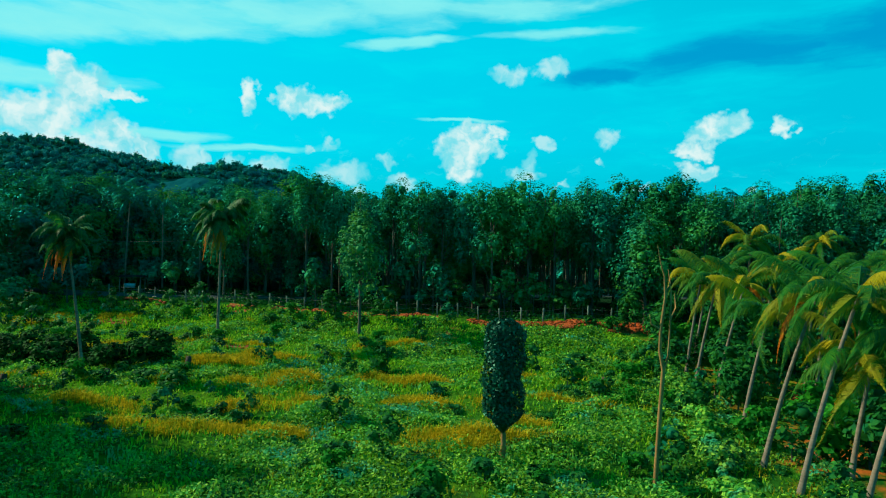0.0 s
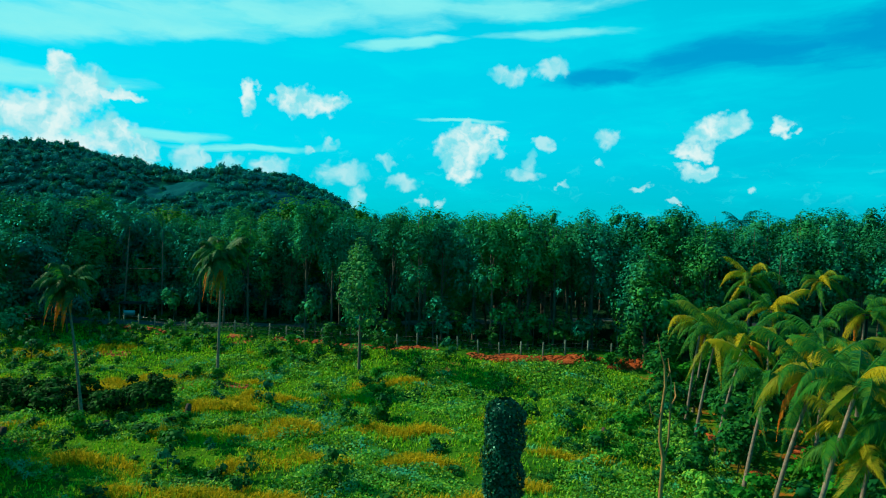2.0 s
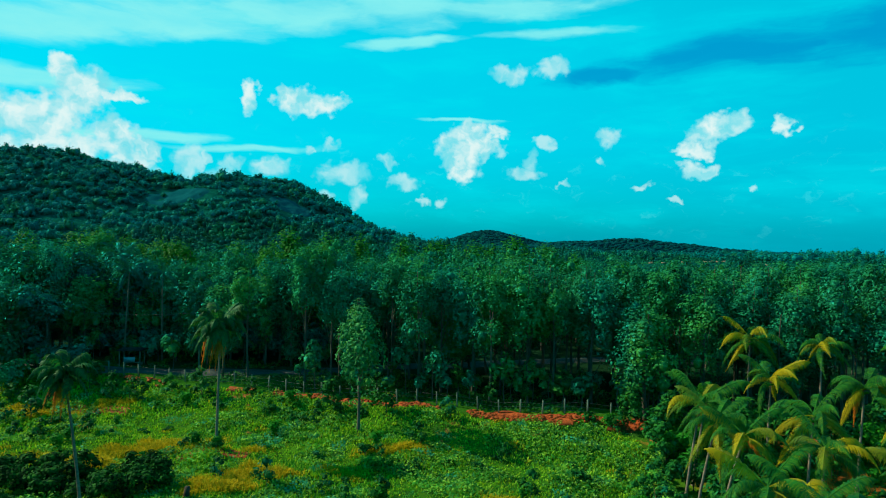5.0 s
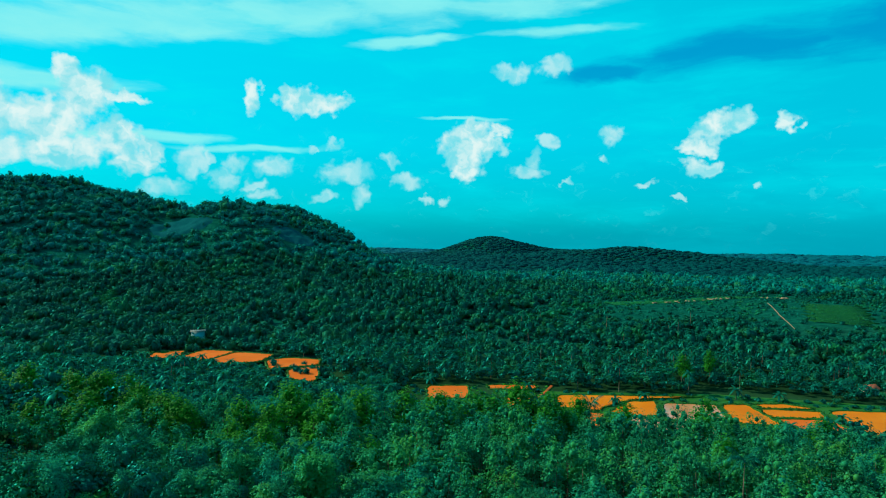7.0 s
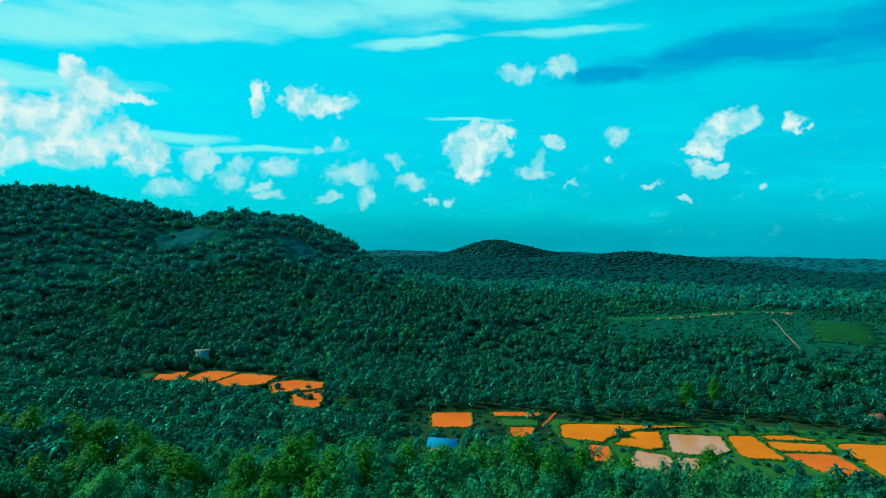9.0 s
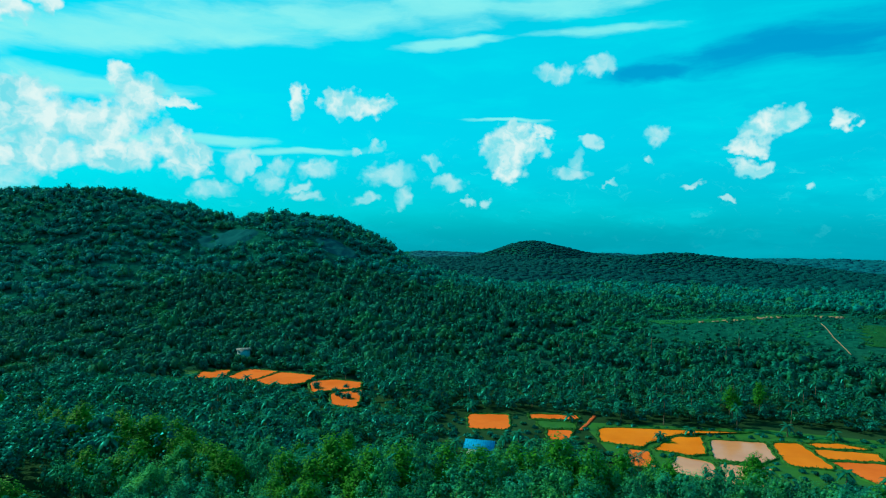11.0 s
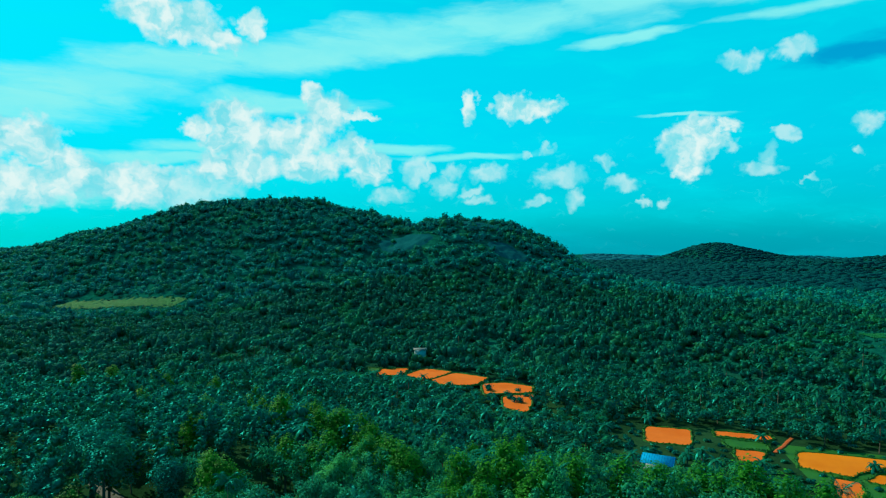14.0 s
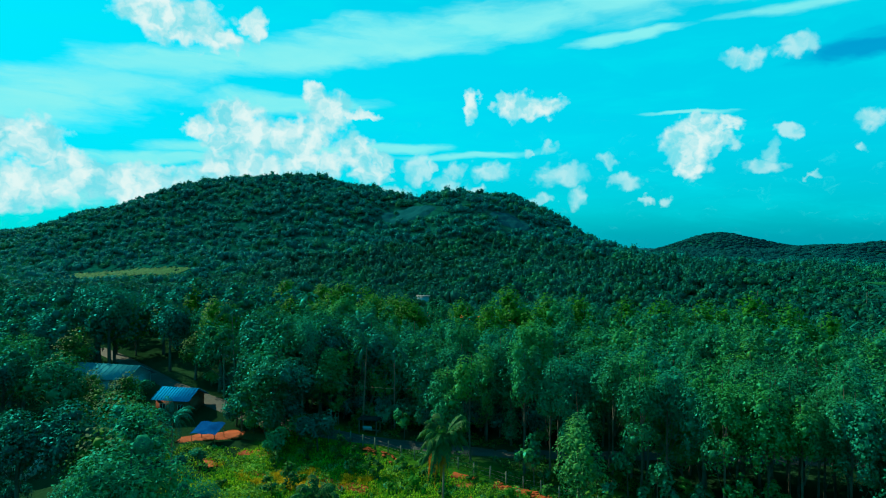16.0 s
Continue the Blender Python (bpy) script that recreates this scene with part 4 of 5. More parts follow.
def frond_mesh(length, lift, droop, material, pairs=54, leaflet=0.95, hang=0.75, girth=0.038):
    """One feather leaf, from the crown's heart outwards along +x, its leaflets hanging from the rib."""
    s = np.linspace(0, 1, 9)
    line = np.stack([length * (s - 0.22 * droop * s ** 2.5), 0.12 * length * np.sin(s * 2.0) * rng.uniform(-1, 1), length * (lift * s - droop * s ** 2.2)], 1)
    pile = Pile().add(*tube(line, 0.05 * (1.1 - s), 4))
    u = np.repeat(np.linspace(0.14, 1.0, pairs), 2)
    side = np.tile([1.0, -1.0], pairs)
    root = np.stack([np.interp(u, s, line[:, a]) for a in range(3)], 1)
    along = unit(np.stack([np.interp(u, s, np.gradient(line[:, a])) for a in range(3)], 1))
    out = unit(np.cross(along, [0, 0, 1.0])) * side[:, None]
    ln = leaflet * np.sin(np.clip(u * 1.05, 0, 1) * np.pi * 0.86 + 0.32) * rng.uniform(0.8, 1.15, len(u))
    fall = rng.uniform(0.6, 1.2, len(u)) * hang
    down = np.array([0, 0, -1.0])
    mid = root + unit(out * 0.8 + along * 0.45 + down * fall[:, None] * 0.5) * ln[:, None] * 0.5
    tip = mid + unit(out * 0.35 + along * 0.4 + down * fall[:, None] * 1.5) * ln[:, None] * 0.6
    wide = along * girth
    v = np.stack([root - wide * 0.6, root + wide * 0.6, mid + wide, mid - wide, tip], 1).reshape(-1, 3)
    b = 5 * np.arange(len(u))[:, None]
    pile.add(v, b + np.array([[0, 1, 2, 3]]))
    pile.f[3].append(b + np.array([[3, 2, 4]]) + pile.n - len(v))
    return pile.mesh("frond", material)


SHAPES = ((1.0, 0.85), (0.75, 0.95), (0.5, 1.0), (0.3, 1.05), (1.3, 0.75), (0.05, 1.0))
FRONDS = [frond_mesh(rng.uniform(3.8, 4.6), l, d, M_FROND, 84, 0.95, 0.85, 0.026) for l, d in SHAPES]
DARK_FRONDS = [frond_mesh(rng.uniform(3.6, 4.2), l, d, M_PALM_FAR, 30) for l, d in SHAPES]
LONE_FRONDS = [frond_mesh(rng.uniform(3.4, 4.0), l, d, M_FROND_LONE, 44, 1.1, 0.7, 0.065) for l, d in ((1.15, 1.0), (0.9, 1.0), (0.65, 1.0), (0.4, 1.0), (1.45, 1.0), (0.1, 0.95))]
DRY = [frond_mesh(2.9, l, d, M_FROND_DRY, 36, 0.85, 1.3, 0.06) for l, d in ((0.35, 1.5), (-0.2, 1.25))]
NUT = Pile().add(*lumps(np.zeros((1, 3)), np.full((1, 3), 0.15))).mesh("coconut", M_BRIGHT)


def make_palm(x, y, height, lean, turn, label, group="", fronds=18, dry=2, size=1.0, thick=0.10, leafage=FRONDS, low=0.0, dry_arc=(0, 360)):
    """A coconut palm: ringed leaning trunk, a crown of feather leaves, coconuts."""
    p = thing("coconut_palm", pose(x, y, on_land(x, y, 0.1)), label, "palm", group)
    s = np.linspace(0, 1, 26)
    ca, sa = math.cos(radians(turn)), math.sin(radians(turn))
    off = lean * (0.7 * s + 0.3 * s ** 2)
    line = np.stack([off * ca, off * sa, height * s], 1)
    rings = 1 + 0.07 * (np.arange(26) % 2)
    part("trunk", Pile().add(*tube(line, thick * (1.25 - 0.55 * s + 0.5 * np.exp(-s * 14)) * rings, 8)), M_BARK_PALM, p)
    top = Vector(line[-1])
    for n in range(fronds):
        level = low + (1 - low) * n / fronds
        me = leafage[[4, 0, 1, 1, 2, 3, 5][min(6, int(level * 7))] if rng.uniform() > 0.15 else rng.integers(0, 6)]
        ob = part("frond", me, None, p)
        ob.matrix_basis = Matrix.Translation(top + Vector((0, 0, 0.25 * (1 - level)))) @ pose(0, 0, 0, rng.uniform(-34, 34), 0, n * 137.5 + rng.uniform(-12, 12)) @ Matrix.Scale(size * rng.uniform(0.8, 1.1), 4)
    for n in range(dry):
        ob = part("frond", DRY[n % 2], None, p, "dead orange-brown frond hanging down")
        ob.matrix_basis = Matrix.Translation(top - Vector((0, 0, 0.15))) @ pose(0, 0, 0, 0, 0, rng.uniform(*dry_arc)) @ Matrix.Scale(size * rng.uniform(0.75, 1.05), 4)
    for a in (0.3, 2.1, 4.0):
        part("coconut", NUT, None, p, "green coconut").matrix_basis = Matrix.Translation(top + Vector((0.22 * math.cos(a), 0.22 * math.sin(a), -0.28)))
    return p


GROVE = [(21.7, 55.0, 7.2, 1.2), (19.5, 50.8, 7.6, 1.0), (18.2, 45.8, 7.8, 1.4), (18.2, 42.4, 7.8, 1.7), (16.8, 35.5, 6.4, 1.9), (14.8, 26.2, 8.2, 2.5), (15.1, 29.8, 7.9, 2.4), (17.6, 27.3, 4.9, 0.8), (17.0, 25.4, 6.4, 2.4),
         (24.0, 41.0, 7.0, 1.0), (28.0, 49.0, 7.6, 0.6), (29.0, 57.0, 8.0, 0.3), (34.5, 53.0, 8.6, 0.5), (36.0, 61.0, 9.0, 0.2), (26.5, 35.0, 7.2, 1.0), (32.0, 43.5, 8.0, 0.8), (39.5, 50.0, 9.0, 0.5),
         (31.0, 65.0, 8.8, 0.2), (43.0, 58.0, 9.5, 0.3)]
for n, (px, py, ph, pl) in enumerate(GROVE):
    make_palm(px, py, ph, pl, rng.uniform(-25, 25), "leaning coconut palm with yellowing wind-blown fronds in the grove", "palm grove", 14, 1 if n % 3 == 0 else 0, rng.uniform(0.76, 0.98))
make_palm(-21.4, 61.1, 11.8, 0.25, 30, "lone coconut palm with hanging dead orange fronds on red soil", fronds=32, dry=14, size=0.9, thick=0.115, low=0.0, leafage=LONE_FRONDS, dry_arc=(160, 300))
make_palm(-26.4, 47.1, 10.0, 1.5, 170, "thin leaning coconut palm with ragged drooping fronds", fronds=24, dry=6, size=0.72, thick=0.10, low=0.05, leafage=LONE_FRONDS, dry_arc=(90, 330))
for px, py, ph in ((-45.5, 91.5, 13.0), (-40.5, 92.5, 12.4), (-75.5, 99.0, 15.0), (-33.0, 104.0, 14.5), (-25.0, 108.0, 13.0), (46.0, 100.0, 15.5), (-60.0, 66.0, 9.0), (-68.0, 58.0, 8.0), (-52.0, 101.0, 14.0), (-58.0, 57.0, 6.0), (-12.0, 131.0, 14.0), (1.0, 139.0, 13.0), (20.0, 141.0, 13.5), (33.0, 147.0, 13.0), (-20.0, 127.0, 15.0)):
    make_palm(px, py, ph, rng.uniform(0, 0.8), rng.uniform(0, 360), "dark green coconut palm among broadleaf trees", "woodland palms", 17, 0, 0.9, leafage=DARK_FRONDS)

# ---- vine column, bare trunk, stumps ----
p = thing("vine_column", pose(2.9, 29.5, on_land(2.9, 29.5)), "tall column of dark glossy climbing leaves on a thin trunk", "vine")
part("trunk", Pile().add(*tube([(0, 0, 0), (0.05, 0.02, 0.9), (0.02, 0, 1.9), (0, 0, 6.2)], [0.16, 0.12, 0.12, 0.06], 8)), M_BARE, p, "bare pale trunk", True)
k = 7000
hz = rng.uniform(0, 1, k)
prof = 0.90 * np.clip(np.minimum((hz + 0.03) * 5.0, 1.0), 0, 1) * np.where(hz > 0.86, np.sqrt(np.clip(1 - ((hz - 0.86) / 0.15) ** 2, 0.02, 1)), 1.0)
phi = rng.uniform(0, 2 * np.pi, k)
bulge = 1 + 0.10 * np.sin(phi * 3 + hz * 11) + 0.08 * np.sin(hz * 23 + phi)
rr = prof * bulge * rng.uniform(0.86, 1.05, k)
c = np.stack([rr * np.cos(phi), rr * np.sin(phi), 1.5 + 5.15 * hz], 1)
vine = Pile().add(*leaves(c, np.stack([np.cos(phi), np.sin(phi), 0.35 + 0 * phi], 1) + rng.normal(size=(k, 3)) * 0.45, 0.082, 0.62))
vine.add(*lumps(np.array([(0, 0, z) for z in np.linspace(2.2, 5.9, 7)]), np.tile([0.62, 0.62, 0.68], (7, 1))))
part("crown", vine, M_VINE, p)

p = thing("bare_tree", pose(9.0, 26.6, on_land(9.0, 26.6)), "leafless sinuous bare trunk with forked dead top", "dead tree")
main = np.array([(0, 0, 0), (0.05, 0, 1.4), (0.17, 0.05, 3.6), (0.27, 0.05, 5.3), (0.10, 0.0, 6.1), (0.12, 0.0, 7.0), (0.30, 0.05, 8.3), (0.26, 0.05, 9.2), (0.08, 0.0, 9.7), (-0.08, 0.0, 10.5)])
part("trunk", Pile().add(*tube(main, [0.115, 0.105, 0.095, 0.085, 0.075, 0.07, 0.06, 0.042, 0.028, 0.012], 8)), M_BARE, p, shade_smooth=True)
for arc in ([(0.27, 0.05, 5.2), (0.45, 0.0, 5.9), (0.50, 0, 7.0), (0.52, 0, 8.6), (0.42, 0, 9.0), (0.28, 0.03, 9.1)], [(0.3, 0.05, 8.5), (0.5, 0.1, 8.9), (0.42, 0.1, 9.5)], [(0.12, 0, 7.0), (-0.25, 0.1, 7.2), (-0.32, 0.1, 7.6)], [(0.5, 0, 7.4), (0.75, 0.1, 7.9), (0.7, 0.1, 8.5)]):
    part("branch", Pile().add(*tube(arc, np.linspace(0.055, 0.015, len(arc)), 6)), M_BARE, p, shade_smooth=True)

for px, py, ph in ((-19.8, 50.0, 0.9), (-30.5, 44.5, 0.8), (-24.0, 45.8, 0.7), (12.0, 47.0, 0.6)):
    s = thing("tree_stump", pose(px, py, on_land(px, py)), "short charred tree stump in the grass", "stump", "stumps")
    part("trunk", Pile().add(*tube([(0, 0, -0.1), (0.02, 0, 0.3 * ph), (0.08, 0.03, ph), (0.1, 0.03, ph + 0.03)], [0.34, 0.24, 0.2, 0.04], 9)), M_STUMP, s)

# ---- fence, bank, road and roadside ----
f = thing("fence", Matrix(), "wire fence with grey concrete posts along the wood's edge", "fence")
post = Pile().add(*box(-0.07, 0.07, -0.07, 0.07, -0.3, 1.62)).add(*box(-0.055, 0.055, -0.055, 0.055, 1.62, 1.66)).mesh("post", M_POST)
xs = np.arange(-46.5, 24.5, 2.3)
tops = []
for px in xs:
    py = float(fence_y(px))
    o = part("post", post, None, f)
    o.matrix_basis = pose(px, py, on_land(px, py), rng.uniform(-3, 3), rng.uniform(-3, 3), rng.uniform(0, 90))
    tops.append((px, py - 0.08, on_land(px, py)))
for level in (0.4, 0.85, 1.3):
    part("wire", Pile().add(*tube(np.array(tops) + np.array([0, 0, level]), np.full(len(tops), 0.012), 4)), M_WIRE, f)


def ribbon(line, half, lift=0.03, side=0.12, n=60, wobble=0.0, level=0.3):
    """A strip that follows the land along a line of the plan, with edges turned down into the soil."""
    p = np.array(line, float)
    s = np.concatenate([[0], np.cumsum(np.linalg.norm(np.diff(p, axis=0), axis=1))])
    u = np.linspace(0, s[-1], n)
    c = np.stack([np.interp(u, s, p[:, 0]), np.interp(u, s, p[:, 1])], 1)
    d = unit(np.gradient(c, axis=0))
    nrm = np.stack([-d[:, 1], d[:, 0]], 1)
    rows = []
    for k, (off, drop) in enumerate(((-1.0, side), (-0.9, 0), (-0.3, -0.02), (0.3, -0.02), (0.9, 0), (1.0, side))):
        w_ = half * (1 + wobble * np.sin(u * 0.9 + k * 1.9) * np.sin(u * 0.37 + k))
        q = c + nrm * (off * w_)[:, None]
        rows.append(np.stack([q[:, 0], q[:, 1], np.maximum(land(q[:, 0], q[:, 1]), land(c[:, 0], c[:, 1]) - level) + lift - drop], 1))
    v = np.stack(rows, 1).reshape(-1, 3)
    f_ = np.array([(i * 6 + j, (i + 1) * 6 + j, (i + 1) * 6 + j + 1, i * 6 + j + 1) for i in range(n - 1) for j in range(5)])[:, ::-1]
    return Pile().add(v, f_)


road_line = [(-130, 118), (-90, 99), (-64, 89.5), (-44, 86.6), (-24, 87.5), (-2, 94), (26, 101), (60, 98)]
solo("road", ribbon(road_line, 1.7, 0.06, n=120), M_ROAD, "narrow asphalt road through the trees", "road", kind="structure", shade_smooth=True)
solo("yard", ribbon([(-73, 82), (-68, 83.2), (-62, 85.5), (-58, 84)], 1.3, 0.05, n=40, wobble=0.7), M_EARTH, "bare red earth yard before the houses", "yard", kind="structure", shade_smooth=True)
for line, wide in (([(-20, 76.9), (-14, 75.3), (-8, 73.4), (-2, 71.9)], 0.75), ([(3.5, 70.9), (7, 69.6), (11.5, 68.2), (14, 67.6)], 0.95), ([(17.5, 66.6), (20.5, 65.4), (21.8, 63.6)], 1.2), ([(-26, 78.5), (-23, 77.6)], 0.6),
                   ([(-24.5, 59.5), (-21, 60.4), (-18, 60.0)], 0.9), ([(-45, 76), (-41, 73.5), (-36, 74)], 0.8), ([(-54, 75), (-49, 74.5)], 0.9), ([(-60, 80.5), (-55, 79.5)], 0.9), ([(-51, 79.5), (-46, 77.5)], 0.9), ([(-39, 69.5), (-35.5, 68.5)], 0.8), ([(-63, 77), (-60.5, 74)], 0.7), ([(18.9, 52), (19.4, 54.5)], 0.5), ([(19.2, 45.5), (20.4, 47.5)], 0.6), ([(18.6, 38.5), (20.0, 40.5)], 0.6), ([(17.4, 30.8), (19.2, 32.0)], 0.55), ([(18.4, 24.6), (20.2, 25.6)], 0.6), ([(21.5, 34), (23.4, 35)], 0.6), ([(24.5, 44), (26, 46)], 0.7), ([(-30, 43.5), (-27.5, 45)], 0.5)):
    solo("earth_patch", ribbon(line, wide, 0.14 if line[0][1] > 64 and line[0][0] > -30 else 0.06, 0.6, 40, 0.8), M_EARTH, "strip of bare red earth showing through the weeds", "earth", "bare earth", shade_smooth=True)

px = np.concatenate([rng.uniform(-20, 0, 220), rng.uniform(3, 22.5, 480), rng.uniform(-46, -34, 60)])
py = fence_y(px) - np.abs(rng.normal(size=len(px))) * 0.7 - 0.5
solo("earth_clods", Pile().add(*lumps(np.column_stack([px, py, land(px, py) + 0.16]), rng.uniform(0.07, 0.30, (len(px), 3)) * np.array([1.3, 1, 0.6]))), M_EARTH, "clods of dug red earth along the fence bank", "earth", kind="stuff")

p = thing("roadside_shelter", pose(-43.4, 89.6, on_land(-43.4, 89.6), 0, 0, 4), "small dark-roofed roadside shelter with a pale notice board", "shelter")
part("roof", Pile().add(*box(-1.7, 1.7, -1.1, 1.1, 2.25, 2.36)).add(*box(-1.5, 1.5, -0.9, 0.9, 2.36, 2.46)), M_DARK, p)
for a, b in ((-1.4, -0.8), (1.4, -0.8), (-1.4, 0.8), (1.4, 0.8)):
    part("post", Pile().add(*box(a - 0.06, a + 0.06, b - 0.06, b + 0.06, -0.1, 2.25)), M_POST, p)
part("board", Pile().add(*box(-0.75, 0.75, -0.95, -0.87, 0.75, 1.35)), M_WALL_BLUE, p, "pale blue notice board")
part("bench", Pile().add(*box(-1.3, 1.3, 0.3, 0.75, 0.35, 0.45)).add(*box(-1.2, -1.05, 0.35, 0.7, -0.05, 0.35)).add(*box(1.05, 1.2, 0.35, 0.7, -0.05, 0.35)), M_POST, p)


def make_pole(px, py, h=8.0):
    p = thing("utility_pole", pose(px, py, on_land(px, py)), "grey utility pole beside the road", "pole", "utility poles")
    part("shaft", Pile().add(*tube([(0, 0, -0.2), (0, 0, h)], [0.15, 0.09], 8)), M_POST, p)
    part("crossarm", Pile().add(*box(-0.7, 0.7, -0.05, 0.05, h - 0.5, h - 0.38)), M_BARK, p)
    for a in (-0.6, 0.0, 0.6):
        part("insulator", Pile().add(*tube([(a, 0, h - 0.38), (a, 0, h - 0.2)], [0.05, 0.03], 6)), M_WALL_WHITE, p)
    return np.array([px, py, on_land(px, py) + h - 0.2])


a = [make_pole(px, py) for px, py in ((-55.4, 89.6), (-34.0, 89.6), (-14.0, 93.4), (-76.0, 96.5))]
for q0, q1 in ((a[0], a[1]), (a[1], a[2]), (a[3], a[0])):
    u = np.linspace(0, 1, 14)[:, None]
    sag = q0 + (q1 - q0) * u - np.array([0, 0, 1.0]) * (4 * u * (1 - u)) * 0.7
    solo("power_line", Pile().add(*tube(sag, np.full(14, 0.02), 4)), M_WIRE, "thin sagging power line between poles", "cable", "power lines")

# ---- houses ----


def make_house(px, py, turn, w_, d_, wall_h, rise, roof_mat, wall_mat, label, ridges=14, over=0.6, gable=True):
    """A plain house with gabled, ribbed roof, door and framed windows."""
    h = thing("house", pose(px, py, on_land(px, py, 0.15), 0, 0, turn), label, "house")
    shell = Pile().add(*box(-w_ / 2, w_ / 2, -d_ / 2, -d_ / 2 + 0.2, 0, wall_h)).add(*box(-w_ / 2, w_ / 2, d_ / 2 - 0.2, d_ / 2, 0, wall_h))
    shell.add(*box(-w_ / 2, -w_ / 2 + 0.2, -d_ / 2 + 0.2, d_ / 2 - 0.2, 0, wall_h)).add(*box(w_ / 2 - 0.2, w_ / 2, -d_ / 2 + 0.2, d_ / 2 - 0.2, 0, wall_h))
    for e in (-w_ / 2, w_ / 2 - 0.2):
        v = np.array([(e, -d_ / 2, wall_h), (e, d_ / 2, wall_h), (e, 0, wall_h + rise), (e + 0.2, -d_ / 2, wall_h), (e + 0.2, d_ / 2, wall_h), (e + 0.2, 0, wall_h + rise)])
        shell.add(v, [(0, 1, 2), (5, 4, 3)]).add(v, [(0, 3, 4, 1), (1, 4, 5, 2), (2, 5, 3, 0)])
    part("wall", shell, wall_mat, h)
    slope = rise / (d_ / 2)
    for sgn in (-1, 1):
        y1 = sgn * (d_ / 2 + over)
        z1 = wall_h + rise - slope * (d_ / 2 + over)
        x0, x1 = -w_ / 2 - over, w_ / 2 + over
        t_ = 0.06
        v = np.array([(x0, 0, wall_h + rise + 0.02), (x1, 0, wall_h + rise + 0.02), (x1, y1, z1 + 0.02), (x0, y1, z1 + 0.02)])
        v = np.concatenate([v, v + np.array([0, 0, t_])])
        pile = Pile().add(v, [(0, 3, 2, 1), (4, 5, 6, 7), (0, 1, 5, 4), (1, 2, 6, 5), (2, 3, 7, 6), (3, 0, 4, 7)])
        sheet = part("roof", pile, roof_mat, h)
        r_ = np.array([(-0.06, 0, wall_h + rise + 0.13), (0.06, 0, wall_h + rise + 0.13), (0.06, y1, z1 + 0.13), (-0.06, y1, z1 + 0.13)])
        rib = Pile().add(np.concatenate([r_, r_ - np.array([0, 0, 0.07])]), [(0, 1, 2, 3), (4, 0, 3, 7), (1, 5, 6, 2), (3, 2, 6, 7)]).mesh("rib", roof_mat)
        for rx in np.linspace(x0 + 0.1, x1 - 0.1, ridges):
            part("rib", rib, None, sheet).matrix_basis = pose(rx, 0, 0)
    for n, wx in enumerate(np.linspace(-w_ / 2 + 1.3, w_ / 2 - 1.3, 3)):
        y_ = -d_ / 2
        if n == 1:
            part("door", Pile().add(*box(wx - 0.45, wx + 0.45, y_ - 0.04, y_ - 0.003, 0.1, 2.1)), M_BARK, h)
        else:
            wdw = part("window", Pile().add(*box(wx - 0.5, wx + 0.5, y_ - 0.03, y_ - 0.003, 1.0, 2.0)), M_DARK, h)
            part("frame", Pile().add(*box(wx - 0.56, wx - 0.48, y_ - 0.06, y_ - 0.032, 0.94, 2.06)).add(*box(wx + 0.48, wx + 0.56, y_ - 0.06, y_ - 0.032, 0.94, 2.06)).add(*box(wx - 0.48, wx + 0.48, y_ - 0.06, y_ - 0.032, 2.0, 2.06)).add(*box(wx - 0.03, wx + 0.03, y_ - 0.06, y_ - 0.032, 1.0, 2.0)), M_WALL_WHITE, wdw)
    return h


make_house(-80.0, 90.0, 8, 6.0, 5.0, 3.0, 1.3, M_BLUE_ROOF, M_RED_TILE, "low house with bright blue sheet roof behind trees")
make_house(-103.0, 95.5, 5, 15.0, 7.0, 3.6, 1.8, M_PALE_ROOF, M_WALL_BLUE, "long house with pale blue-grey sheet roof")
make_house(-85.0, 63.0, 20, 8.0, 6.5, 3.0, 1.4, M_PALE_ROOF, M_WALL_WHITE, "small house with pale weathered sheet roof")
make_house(-2.0, 215.0, -10, 9.0, 6.5, 4.0, 1.8, M_BLUE_ROOF, M_WALL_BLUE, "house with blue sheet roof deep in the trees")
make_house(172.0, 262.0, 15, 5.5, 4.5, 2.8, 1.3, M_RED_TILE, M_WALL_WHITE, "small white house with red tiled roof")
make_house(-140.0, 360.0, 20, 7.0, 6.0, 7.6, 0.5, M_GREY_ROOF, M_WALL_BLUE, "tall pale blue building at the paddy's edge")
p = thing("tarpaulin_shed", pose(-67.5, 82.0, on_land(-67.5, 82.0), 0, 0, 10), "open shed under a slack blue tarpaulin", "shed")
gx_, gy_ = np.meshgrid(np.linspace(-2.1, 2.1, 9), np.linspace(-1.6, 1.6, 7))
gz_ = 2.3 + 0.5 * (gy_ / 1.6) + 0.12 * np.cos(gx_ * 2.2) * np.cos(gy_ * 1.6) - 0.03 * gx_ ** 2
v = np.stack([gx_, gy_, gz_], -1).reshape(-1, 3)
q = np.array([(r * 9 + c_, r * 9 + c_ + 1, (r + 1) * 9 + c_ + 1, (r + 1) * 9 + c_) for r in range(6) for c_ in range(8)])
part("tarpaulin", Pile().add(v, q).add(v - np.array([0, 0, 0.02]), q[:, ::-1]), M_TARP, p, "slack blue tarpaulin", True)
for a_, b_ in ((-1.9, -1.4), (1.9, -1.4), (-1.9, 1.4), (1.9, 1.4)):
    part("post", Pile().add(*tube([(a_, b_, -0.1), (a_, b_, 2.15 + 0.44 * b_ / 1.4)], [0.06, 0.05], 6)), M_BARE, p)
p = thing("red_flag", pose(-47.5, 84.2, on_land(-47.5, 84.2)), "small red flag on a thin pole beside the yard", "flag")
